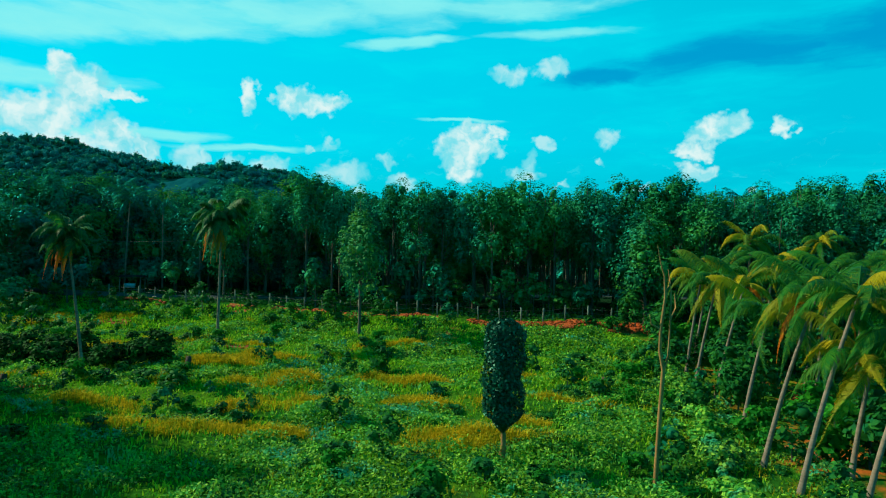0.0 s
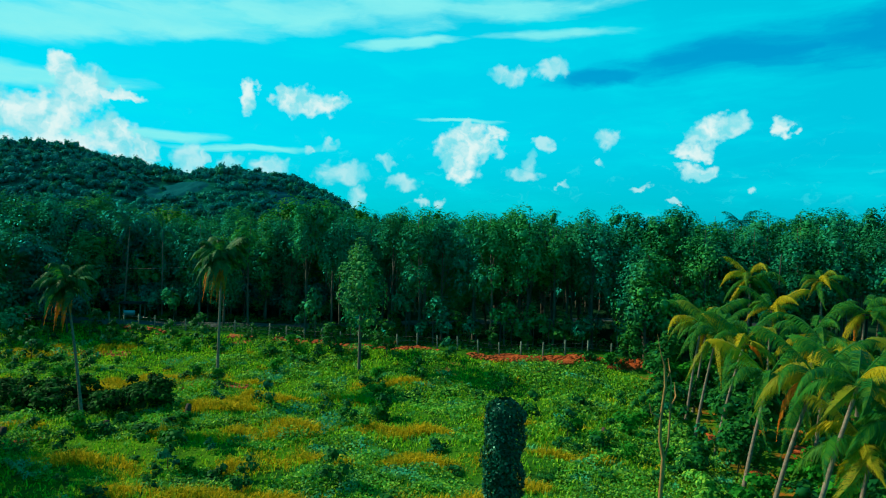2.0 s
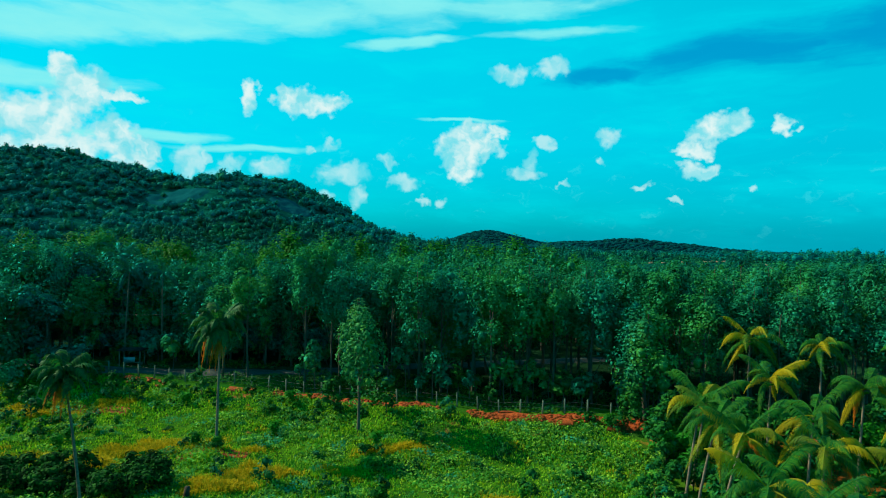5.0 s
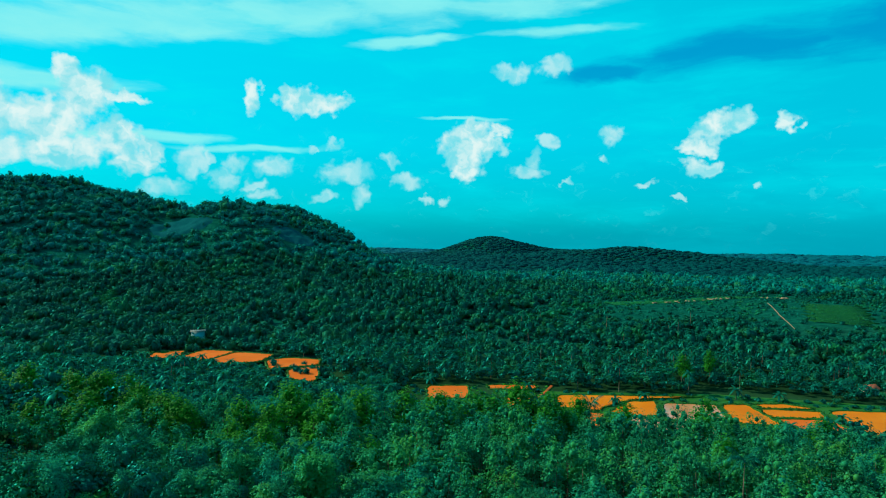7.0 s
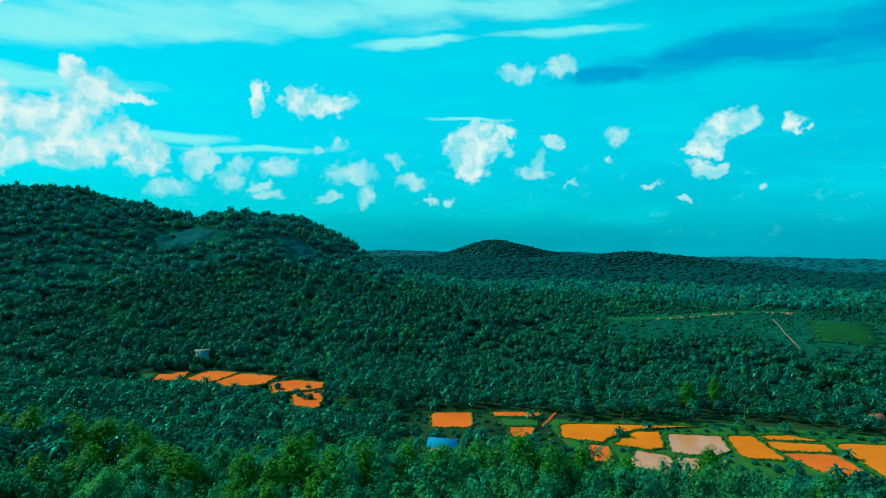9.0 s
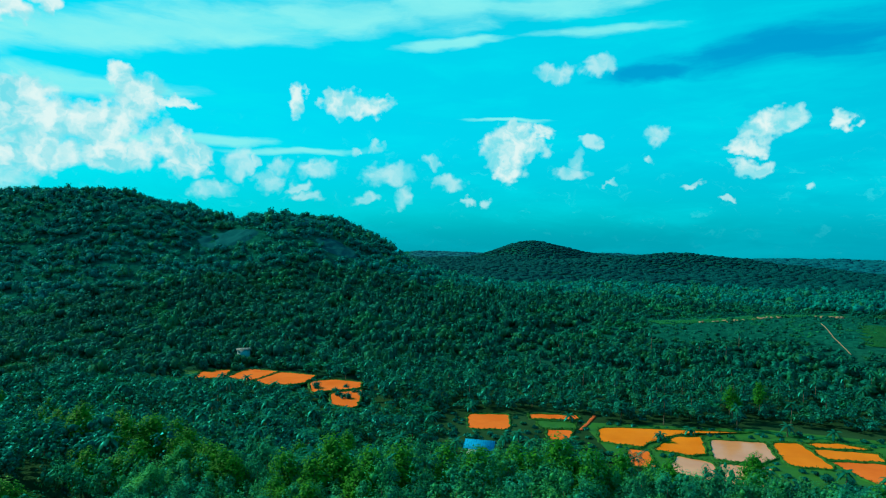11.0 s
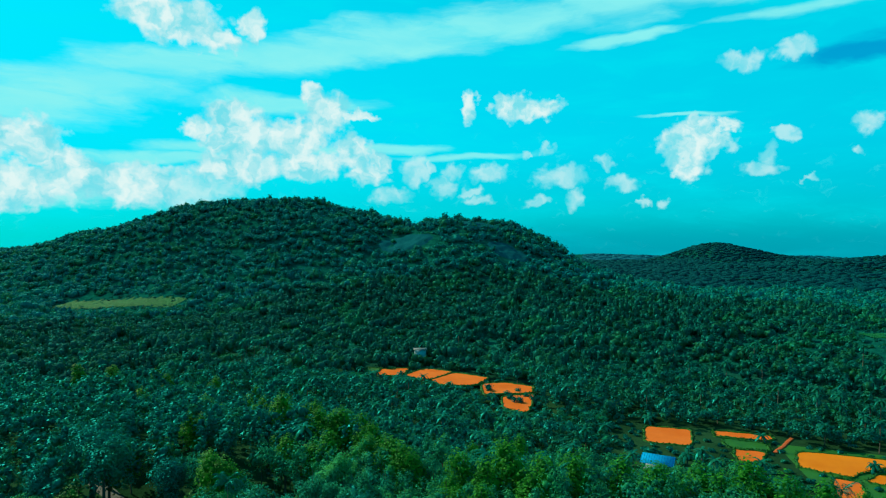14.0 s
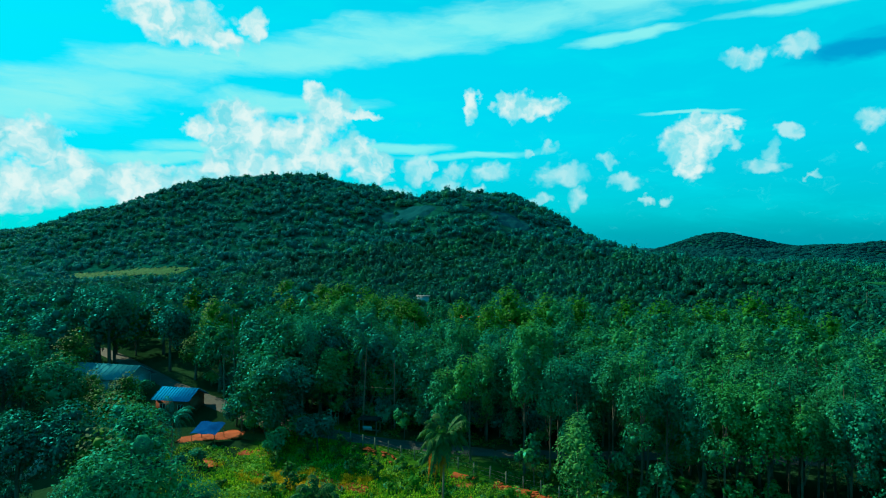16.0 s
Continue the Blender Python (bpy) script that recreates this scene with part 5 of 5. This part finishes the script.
part("pole", Pile().add(*tube([(0, 0, -0.1), (0, 0, 3.6)], [0.03, 0.025], 6)), M_WIRE, p)
part("cloth", Pile().add(*box(0.03, 0.6, -0.01, 0.01, 3.0, 3.55)), M_RED_TILE, p)

# ---- paddy fields ----


def make_plot(corners, z, material, label):
    """One paddy: a level sheet of muddy water with a soft, uneven rim, and a grassy bund round it."""
    c = np.array(corners, float)
    n = len(c)
    pts = []
    for k in range(n):
        for u in np.linspace(0, 1, 9)[:-1]:
            pts.append(c[k] * (1 - u) + c[(k + 1) % n] * u)
    pts = np.array(pts)
    mid = pts.mean(0)
    pts = (np.roll(pts, 1, 0) + 2 * pts + np.roll(pts, -1, 0)) / 4
    pts = pts + 0.35 * np.sin(pts[:, ::-1] * 0.9)
    m = len(pts)
    v = np.concatenate([np.column_stack([pts, np.full(m, z)]), np.column_stack([pts, np.full(m, z - 0.6)]), [[*mid, z]]])
    k = np.arange(m)
    water = Pile().add(v, np.stack([k, (k + 1) % m, np.full(m, 2 * m)], 1))
    water.add(v, np.stack([k, k + m, (k + 1) % m + m, (k + 1) % m], 1))
    p = thing("paddy_field", Matrix(), label, "paddy field", "paddies")
    part("water", water, material, p)
    out = unit(pts - mid)
    ring = []
    for off, up in ((0.0, -0.2), (0.2, 0.3), (0.6, 0.36), (1.0, -0.3)):
        ring.append(np.column_stack([pts + out * off * (1 + 0.25 * np.sin(pts[:, :1] * 1.1)), np.full(m, z + up) + 0.08 * np.sin(pts[:, 0] * 2.3)]))
    v = np.concatenate(ring)
    fs = [np.stack([a_ * m + k, a_ * m + (k + 1) % m, (a_ + 1) * m + (k + 1) % m, (a_ + 1) * m + k], 1) for a_ in range(3)]
    bund = Pile().add(v, np.concatenate(fs))
    t = 8
    root = np.repeat(pts + out * 0.6, t, 0) + rng.normal(size=(m * t, 2)) * 0.35
    lv, lf = leaves(np.column_stack([root, np.full(m * t, z + 0.45)]), rng.normal(size=(m * t, 3)) + np.array([0, -0.4, 0.6]), 0.34, 0.4)
    bund.add(lv, lf)
    part("bund", bund, M_BUND, p, "raised grassy bund")
    return p


rim = np.array([(38, 262), (110, 259), (182, 238), (180, 190), (130, 191), (88, 190), (56, 202), (42, 226)], float)
sheet = np.concatenate([np.column_stack([rim, np.full(8, PADDY_Z - 0.14)]), np.column_stack([rim, np.full(8, PADDY_Z - 1.2)]), [[105, 225, PADDY_Z - 0.14]]])
k = np.arange(8)
solo("paddy_meadow", Pile().add(sheet, np.stack([k, (k + 1) % 8, np.full(8, 16)], 1)[:, ::-1]).add(sheet, np.stack([k, k + 8, (k + 1) % 8 + 8, (k + 1) % 8], 1)), M_BUND, "level grassy ground round the paddies", "meadow", kind="structure")
for corners, mat in PLOTS:
    make_plot(corners, PADDY_Z, mat, {"muddy_paddy_water": "flooded paddy of smooth orange muddy water", "red_paddy_mud": "paddy of wet red-orange mud", "silvery_paddy_water": "flooded paddy reflecting pale sky in muddy water", "bund_grass": "paddy plot of young green rice"}[mat.name])
for corners, mat in PLOTS_L:
    make_plot(corners, PADDY_L, mat, {"red_paddy_mud": "paddy of wet red-orange mud below the woods", "bund_grass": "fallow green paddy plot"}[mat.name])
solo("grass_verge", ribbon([(100, 258), (120, 252), (140, 243), (180, 238)], 2.2, 0.12, 0.3, 70, 0.4), M_LAWN, "bright grass verge behind the paddies", "grass", kind="structure", shade_smooth=True)
TERRACE, MEADOW, FOOT = [(118, 468), (160, 482), (205, 505), (288, 545)], [(240, 392), (256, 420), (272, 456)], [(-620, 520), (-540, 515), (-462, 520)]
solo("clearing", ribbon(TERRACE, 9.0, 0.4, 1.0, 60, 0.4, 50), M_LAWN, "bright grassy terrace on the far slope", "clearing", kind="structure", shade_smooth=True)
solo("clearing", ribbon(MEADOW, 18.0, 0.4, 1.5, 60, 0.3, 50), M_MEADOW, "open green meadow on the far slope", "clearing", kind="structure", shade_smooth=True)
solo("clearing", ribbon(FOOT, 15.0, 0.4, 1.5, 50, 0.5, 50), M_LAWN, "bright green meadow at the hill's foot", "clearing", kind="structure", shade_smooth=True)
solo("track", ribbon([(208, 384), (217, 420), (234, 470)], 0.2, 0.2, 0.5, 40, 0.3), M_ROCK, "bare earth track up to the terrace", "track", kind="structure", shade_smooth=True)
solo("track", ribbon([(36, 250), (40, 259), (45, 272)], 0.8, 0.3, 0.5, 30, 0.2), M_EARTH, "pale farm track between paddies", "track", kind="structure", shade_smooth=True)
# Low scrub on the clearings.
cx, cy = scatter(330, 840, 6.0)


def off_line(x, y, line):
    """Metres from a line of the plan."""
    d = np.full(np.shape(x), 1e9)
    for a, b in zip(np.array(line[:-1], float), np.array(line[1:], float)):
        t = np.clip(((x - a[0]) * (b[0] - a[0]) + (y - a[1]) * (b[1] - a[1])) / ((b - a) @ (b - a)), 0, 1)
        d = np.minimum(d, np.hypot(x - a[0] - t * (b[0] - a[0]), y - a[1] - t * (b[1] - a[1])))
    return d


free = np.minimum(off_line(cx, cy, TERRACE) / 9.0, np.minimum(off_line(cx, cy, MEADOW) / 17.0, off_line(cx, cy, FOOT) / 13.0))
free = np.minimum(free, off_line(cx, cy, [(208, 384), (217, 420), (234, 470)]) / 3.0) + rng.uniform(-0.25, 0.25, len(cx))
k = (inside(cx, cy, CLEARINGS[0]) | inside(cx, cy, CLEARINGS[1])) & ((free > 0.9) | (rng.uniform(size=len(cx)) < np.where(cx < 0, 0.3, 0.25)))
cx, cy = cx[k], cy[k]
woods("clearing_scrub", "low rounded scrub on the open slopes", cx, cy, rng.uniform(0.8, 2.8, len(cx)), rng.uniform(1.6, 3.8, len(cx)), None, None, 24, 0.5, M_SLOPE)
for n in range(34):
    u = rng.uniform()
    px, py = (150 + 75 * u + rng.uniform(-4, 4), 470 + 38 * u + rng.uniform(-3, 3)) if n < 24 else (262 + rng.uniform(-12, 12), 520 + rng.uniform(-6, 6))
    v, q = lumps(np.zeros((1, 3)), np.array([rng.uniform(0.7, 2.6, 3) * (1, 1, 0.55)]))
    s = tagged(new("boulder", Pile().add(v, q).mesh("boulder", M_ROCK)), "pale weathered boulder in the clearing", "boulder", "boulders")
    s.matrix_basis = pose(px, py, float(land(px, py)) + 0.25, 0, 0, rng.uniform(0, 360))
for cx, cy, rx, ry in ROCKS:
    a, b = np.meshgrid(np.linspace(-1.25, 1.25, 34), np.linspace(-1.25, 1.25, 22))
    gx_, gy_ = cx + a * rx, cy + b * ry
    gz_ = land(gx_, gy_) + 1.5 - 5.0 * smooth(np.hypot(a, b), 0.75, 1.25) + 0.9 * uneven(gx_, gy_, 4.0) + 0.6 * uneven(gx_ + 9, gy_, 1.7)
    q = np.array([(r * 34 + c_, r * 34 + c_ + 1, (r + 1) * 34 + c_ + 1, (r + 1) * 34 + c_) for r in range(21) for c_ in range(33)])
    solo("rock_face", Pile().add(np.stack([gx_, gy_, gz_], -1).reshape(-1, 3), q), M_ROCKFACE_HAZED, "bare rock face high on the wooded hill, tinted teal like haze", "rock", "rock faces", shade_smooth=True)

# ---- palms and bright trees far off ----
x, y = scatter(140, 420, 9.5)
k = wooded(x, y) & (rng.uniform(size=len(x)) < np.where((y > 195) & (y < 330), 0.34, 0.10))
x, y = x[k], y[k]
pile, wood = Pile(), Pile()
for px, py in zip(x, y):
    h = min(rng.uniform(7.5, 12), 2.2 + 0.2 * float(room(px, py)))
    z = float(land(px, py))
    n = 13
    th = rng.uniform(0, 6.28) + np.arange(n) * 2.4
    lift = np.linspace(1.1, -0.1, n)
    root = np.array([px, py, z + h])
    s = np.array([0.0, 0.35, 0.7, 1.0])
    d = np.stack([np.cos(th), np.sin(th)], 1)
    side = np.stack([-np.sin(th), np.cos(th), 0 * th], 1)
    rows = []
    for q_ in s:
        c = np.concatenate([d * 3.3 * (q_ - 0.12 * q_ ** 2), (3.3 * (lift * q_ - 0.85 * q_ ** 2))[:, None]], 1) + root
        wd = 0.55 * math.sin(0.35 + 2.6 * q_)
        rows += [c + side * wd - np.array([0, 0, 0.3 * wd]), c, c - side * wd - np.array([0, 0, 0.3 * wd])]
    v = np.stack(rows, 1).reshape(-1, 3)
    q = np.array([(r * 3 + a_, r * 3 + a_ + 1, r * 3 + a_ + 4, r * 3 + a_ + 3) for r in range(3) for a_ in range(2)])
    pile.add(v, (q[None] + 12 * np.arange(n)[:, None, None]).reshape(-1, 4))
    wood.add(*tube([(px, py, z), (px + 0.3, py, z + h)], [0.22, 0.14], 4))
solo("valley_palms", pile, M_PALM_FAR, "many coconut palms standing among the valley trees", "palms", kind="stuff")
solo("valley_palm_trunks", wood, M_BARK, "slim palm trunks among the valley trees", "trunks", kind="stuff")

# ---- undergrowth of the palm grove ----
kinds = [make_tree("undergrowth_tree", h, r, 0.05, 9, ct, 0.2, m, M_BARK, 0.06, "bushy young tree under the coconut palms", "tree", "grove undergrowth") for h, r, ct, m in ((4.2, 1.7, 520, M_SHRUB), (3.2, 1.6, 460, M_BRIGHT), (5.2, 1.8, 560, M_SHRUB))]
x, y = rng.uniform(13, 48, 240), rng.uniform(21, 68, 240)
k = (x > 15 + 0.06 * y) & (y < fence_y(x) + 4)
plant(kinds, list(zip(x[k], y[k]))[:85], 0.6, 1.25)

# ---- plants of the field ----


def in_field(x, y):
    return (y < fence_y(x) - 1.5) & (x > -70) & (x < 16 + 0.05 * y) & ((x > -58) | (y < 81))


# The big thicket on the field.
c = np.column_stack([rng.uniform(-37, -21.5, 40), rng.uniform(49.5, 55.5, 40)])
c = c[((c[:, 0] + 29.2) / 8) ** 2 + ((c[:, 1] - 52.3) / 3.4) ** 2 < 1]
woods_base = np.column_stack([c, land(c[:, 0], c[:, 1]) - 0.1])
(lv, lf), (cv, cf) = crowns(woods_base, rng.uniform(1.6, 3.0, len(c)), rng.uniform(1.1, 1.9, len(c)), np.zeros(len(c)), 6, 330, 0.15)
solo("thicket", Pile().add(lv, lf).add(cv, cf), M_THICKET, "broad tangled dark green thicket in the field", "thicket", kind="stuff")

kinds = []
for h, r, m in ((1.1, 0.8, M_SHRUB), (0.8, 0.9, M_SHRUB), (1.6, 0.9, M_BRIGHT), (2.2, 1.0, M_SHRUB)):
    s = thing("shrub", Matrix(), "low leafy shrub growing in the weedy field", "shrub", "field shrubs")
    (lv, lf), (cv, cf) = crowns(np.zeros((1, 3)), np.ones(1) * h, np.ones(1) * r, np.zeros(1), 6, 190, 0.11, 0.6)
    part("leaves", Pile().add(lv, lf).add(cv, cf), m, s)
    part("stem", Pile().add(*tube([(0, 0, -0.1), (0.03, 0, 0.5 * h)], [0.03, 0.015], 5)), M_BARK, s)
    kinds.append(s)
x, y = rng.uniform(-56, 22, 900), rng.uniform(17, 80, 900)
k = in_field(x, y) & (np.hypot(x - 2.9, y - 29.5) > 2.2) & (uneven(x, y, 4.0) > -0.25)
plant(kinds, list(zip(x[k], y[k]))[:270], 0.5, 1.4)
# Taller undergrowth beneath the palms and along the field's edge.
x, y = rng.uniform(12, 46, 260), rng.uniform(22, 66, 260)
k = (x > 13 + 0.09 * y) & (y < fence_y(x) + 2)
plant([copy_thing(kinds[2], Matrix()), copy_thing(kinds[3], Matrix())], list(zip(x[k], y[k]))[:85], 1.1, 2.1)
plant([copy_thing(kinds[3], Matrix())], [(-45.5, 71), (-47, 69), (-40, 76.5), (-37.5, 77), (-36, 76), (-48.5, 79), (-33, 78.5), (-52, 77), (-44, 80), (-40.5, 79.5), (-55, 80), (-29, 77.5), (-6, 70), (1, 69), (-12, 72)], 1.2, 2.0)


def blades(x, y, height, width, per, lean):
    """Tufts of grass: each blade a slim bent pair of triangles."""
    n = len(x)
    h = np.repeat(np.broadcast_to(height, n), per) * rng.uniform(0.6, 1.25, n * per)
    wd = np.repeat(np.broadcast_to(width, n), per)
    root = np.repeat(np.column_stack([x, y, land(x, y) - 0.04]), per, 0)
    root[:, :2] += rng.normal(size=(n * per, 2)) * 0.14
    th = rng.uniform(0, 2 * np.pi, n * per)
    d = np.column_stack([np.cos(th), np.sin(th), 0 * th])
    s = np.column_stack([-np.sin(th), np.cos(th), 0 * th]) * wd[:, None]
    bend = rng.uniform(0.2, 1.0, n * per) * lean
    mid = root + d * (h * bend * 0.25)[:, None] + np.array([0, 0, 1]) * (h * 0.6)[:, None]
    tip = root + d * (h * bend)[:, None] + np.array([0, 0, 1]) * (h * (1 - 0.3 * bend))[:, None]
    v = np.stack([root - s, root + s, mid + s * 0.7, mid - s * 0.7, tip], 1).reshape(-1, 3)
    b = 5 * np.arange(n * per)[:, None]
    return v, b + np.array([[0, 1, 2, 3]]), b + np.array([[3, 2, 4]])


DRY_SPOTS = [(0.5, 33.0, 4.6, 1.6), (-7.0, 41.0, 3.0, 1.3), (-1.5, 40.0, 4.6, 1.2), (-15.0, 33.8, 3.2, 1.4), (-22.5, 39.0, 4.0, 1.2), (5.0, 37.0, 1.6, 1.0), (-10.5, 47.0, 3.4, 1.6), (-9.0, 34.5, 2.6, 1.0), (3.5, 33.0, 2.2, 0.8), (-33.0, 46.0, 3.5, 1.4), (-14.0, 56.0, 5.0, 1.6), (-27.0, 62.0, 6.0, 2.2), (-45.0, 74.0, 7.0, 2.6), (-4.0, 62.0, 4.0, 1.2), (-18.0, 44.0, 3.0, 1.2), (8.0, 42.0, 2.5, 1.0), (-2.0, 46.5, 4.0, 1.2), (-20.0, 52.0, 4.0, 1.4), (6.0, 50.0, 3.0, 1.0), (-34.0, 58.0, 5.0, 1.6), (-12.0, 39.0, 2.5, 1.0)]


def dryness(x, y):
    d = np.full(np.shape(x), -1.0)
    for cx, cy, rx, ry in DRY_SPOTS:
        d = np.maximum(d, 1 - np.hypot((x - cx) / rx, (y - cy) / ry))
    return 0.85 * d + 0.50 * uneven(x, y, 0.8) + 0.42 * uneven(x + 5, y, 1.9) + rng.normal(size=np.shape(x)) * 0.16


def sown(n):
    """Places in the field, thicker near the camera."""
    x = rng.uniform(-70, 22, n)
    y = 15 + 66 * rng.uniform(0, 1, n) ** 1.35
    k = in_field(x, y) & (np.abs(x) < y * 0.86 + 5)
    return x[k], y[k]


x, y = sown(46000)
fx, fy = rng.uniform(-58, 22, 24000), rng.uniform(44, 90, 24000)
k = in_field(fx, fy)
x, y = np.concatenate([x, fx[k]]), np.concatenate([y, fy[k]])
k = dryness(x, y) < 0.5
x, y = x[k], y[k]
v, f4, f3 = blades(x, y, 0.32 + 0.12 * uneven(x, y, 3.0), 0.022 + 0.0008 * y, 2, 0.9)
g = Pile().add(v, f4)
g.f[3].append(f3)
solo("field_grass", g, M_GRASS, "rough green grass covering the field", "grass", kind="stuff")
x, y = sown(260000)
d = dryness(x, y)
k = rng.uniform(size=len(x)) < np.clip((d + 0.28) / 0.65, 0, 1) ** 1.3
x, y, d = x[k], y[k], d[k]
v, f4, f3 = blades(x, y, 0.36 + 0.4 * np.clip(d, 0, 1) + 0.12 * uneven(x, y, 1.1), 0.010 + 0.0004 * y, 3, 1.1)
g = Pile().add(v, f4)
g.f[3].append(f3)
solo("dry_grass", g, M_DRYGRASS, "patches of tall yellow feathery dry grass", "grass", kind="stuff")
x, y = sown(420000)
k = (uneven(x, y, 1.9) + 0.6 * uneven(x, y, 5.1) > np.interp(y, [26, 40], [-0.7, 0.0])) & (dryness(x, y) < 0.25) & (rng.uniform(size=len(x)) < np.interp(y, [40, 70], [1.0, 0.55]))
x, y = x[k], y[k]
c = np.column_stack([x, y, land(x, y) + rng.uniform(0.05, 1.0, len(x)) ** 0.7 * (0.22 + 0.75 * np.clip(uneven(x + 3, y, 0.9) + 0.5 * uneven(x, y, 2.7), 0, 1.2))])
solo("field_weeds", Pile().add(*leaves(c, rng.normal(size=(len(x), 3)) * 0.6 + np.array([0, 0, 0.9]), 0.055 + 0.0014 * y, 0.6)), M_WEED, "low broad-leaved weeds among the grass", "weeds", kind="stuff")
# Weeds under the palms, thin along the lane beside the hedge.
x, y = rng.uniform(12, 47, 70000), rng.uniform(20, 67, 70000)
lane = x - (12.3 + (y - 25.5) * 0.238)
k = (lane > 0.3) & (y < fence_y(x)) & ((lane > 3.4) | (rng.uniform(size=len(x)) < 0.12)) & (uneven(x, y, 1.6) + 0.5 * uneven(x, y, 4.3) > -0.15)
x, y = x[k], y[k]
c = np.column_stack([x, y, land(x, y) + rng.uniform(0.03, 0.9, len(x)) * (0.3 + 0.6 * np.clip(uneven(x, y, 1.1), 0, 1))])
solo("grove_weeds", Pile().add(*leaves(c, rng.normal(size=(len(x), 3)) * 0.6 + np.array([0, 0, 0.9]), 0.05 + 0.0011 * y, 0.6)), M_SHRUB, "leafy weeds covering the ground under the palms", "weeds", kind="stuff")
y = np.arange(22.5, 60, 0.75)
x = 12.1 + (y - 25.5) * 0.238 + rng.uniform(-0.5, 0.4, len(y))
base = np.column_stack([x, y, land(x, y) - 0.1])
(lv, lf), (cv, cf) = crowns(base, rng.uniform(0.9, 1.9, len(y)), rng.uniform(0.6, 1.0, len(y)), np.zeros(len(y)), 6, 260, 0.11)
solo("field_hedge", Pile().add(lv, lf).add(cv, cf), M_WEED, "rough leafy hedge between the field and the palm grove", "hedge", kind="stuff")
# Undergrowth between the fence and the first trees.
x = rng.uniform(-48, 26, 30000)
y = fence_y(x) + rng.uniform(0.3, 13, len(x))
k = (np.abs(y - np.interp(x, [-130, -90, -64, -44, -24, -2, 26, 60], [118, 99, 89.5, 86.6, 87.5, 94, 101, 98])) > 2.2) & (uneven(x, y, 1.7) + 0.4 * uneven(x, y, 4.6) > -0.3)
x, y = x[k], y[k]
c = np.column_stack([x, y, land(x, y) + rng.uniform(0.03, 1.0, len(x)) * (0.3 + 0.8 * np.clip(uneven(x, y, 1.3), 0, 1))])
solo("wood_undergrowth", Pile().add(*leaves(c, rng.normal(size=(len(x), 3)) * 0.6 + np.array([0, 0, 0.8]), 0.16, 0.6, True)), M_SHRUB, "dark leafy undergrowth behind the fence", "undergrowth", kind="stuff")
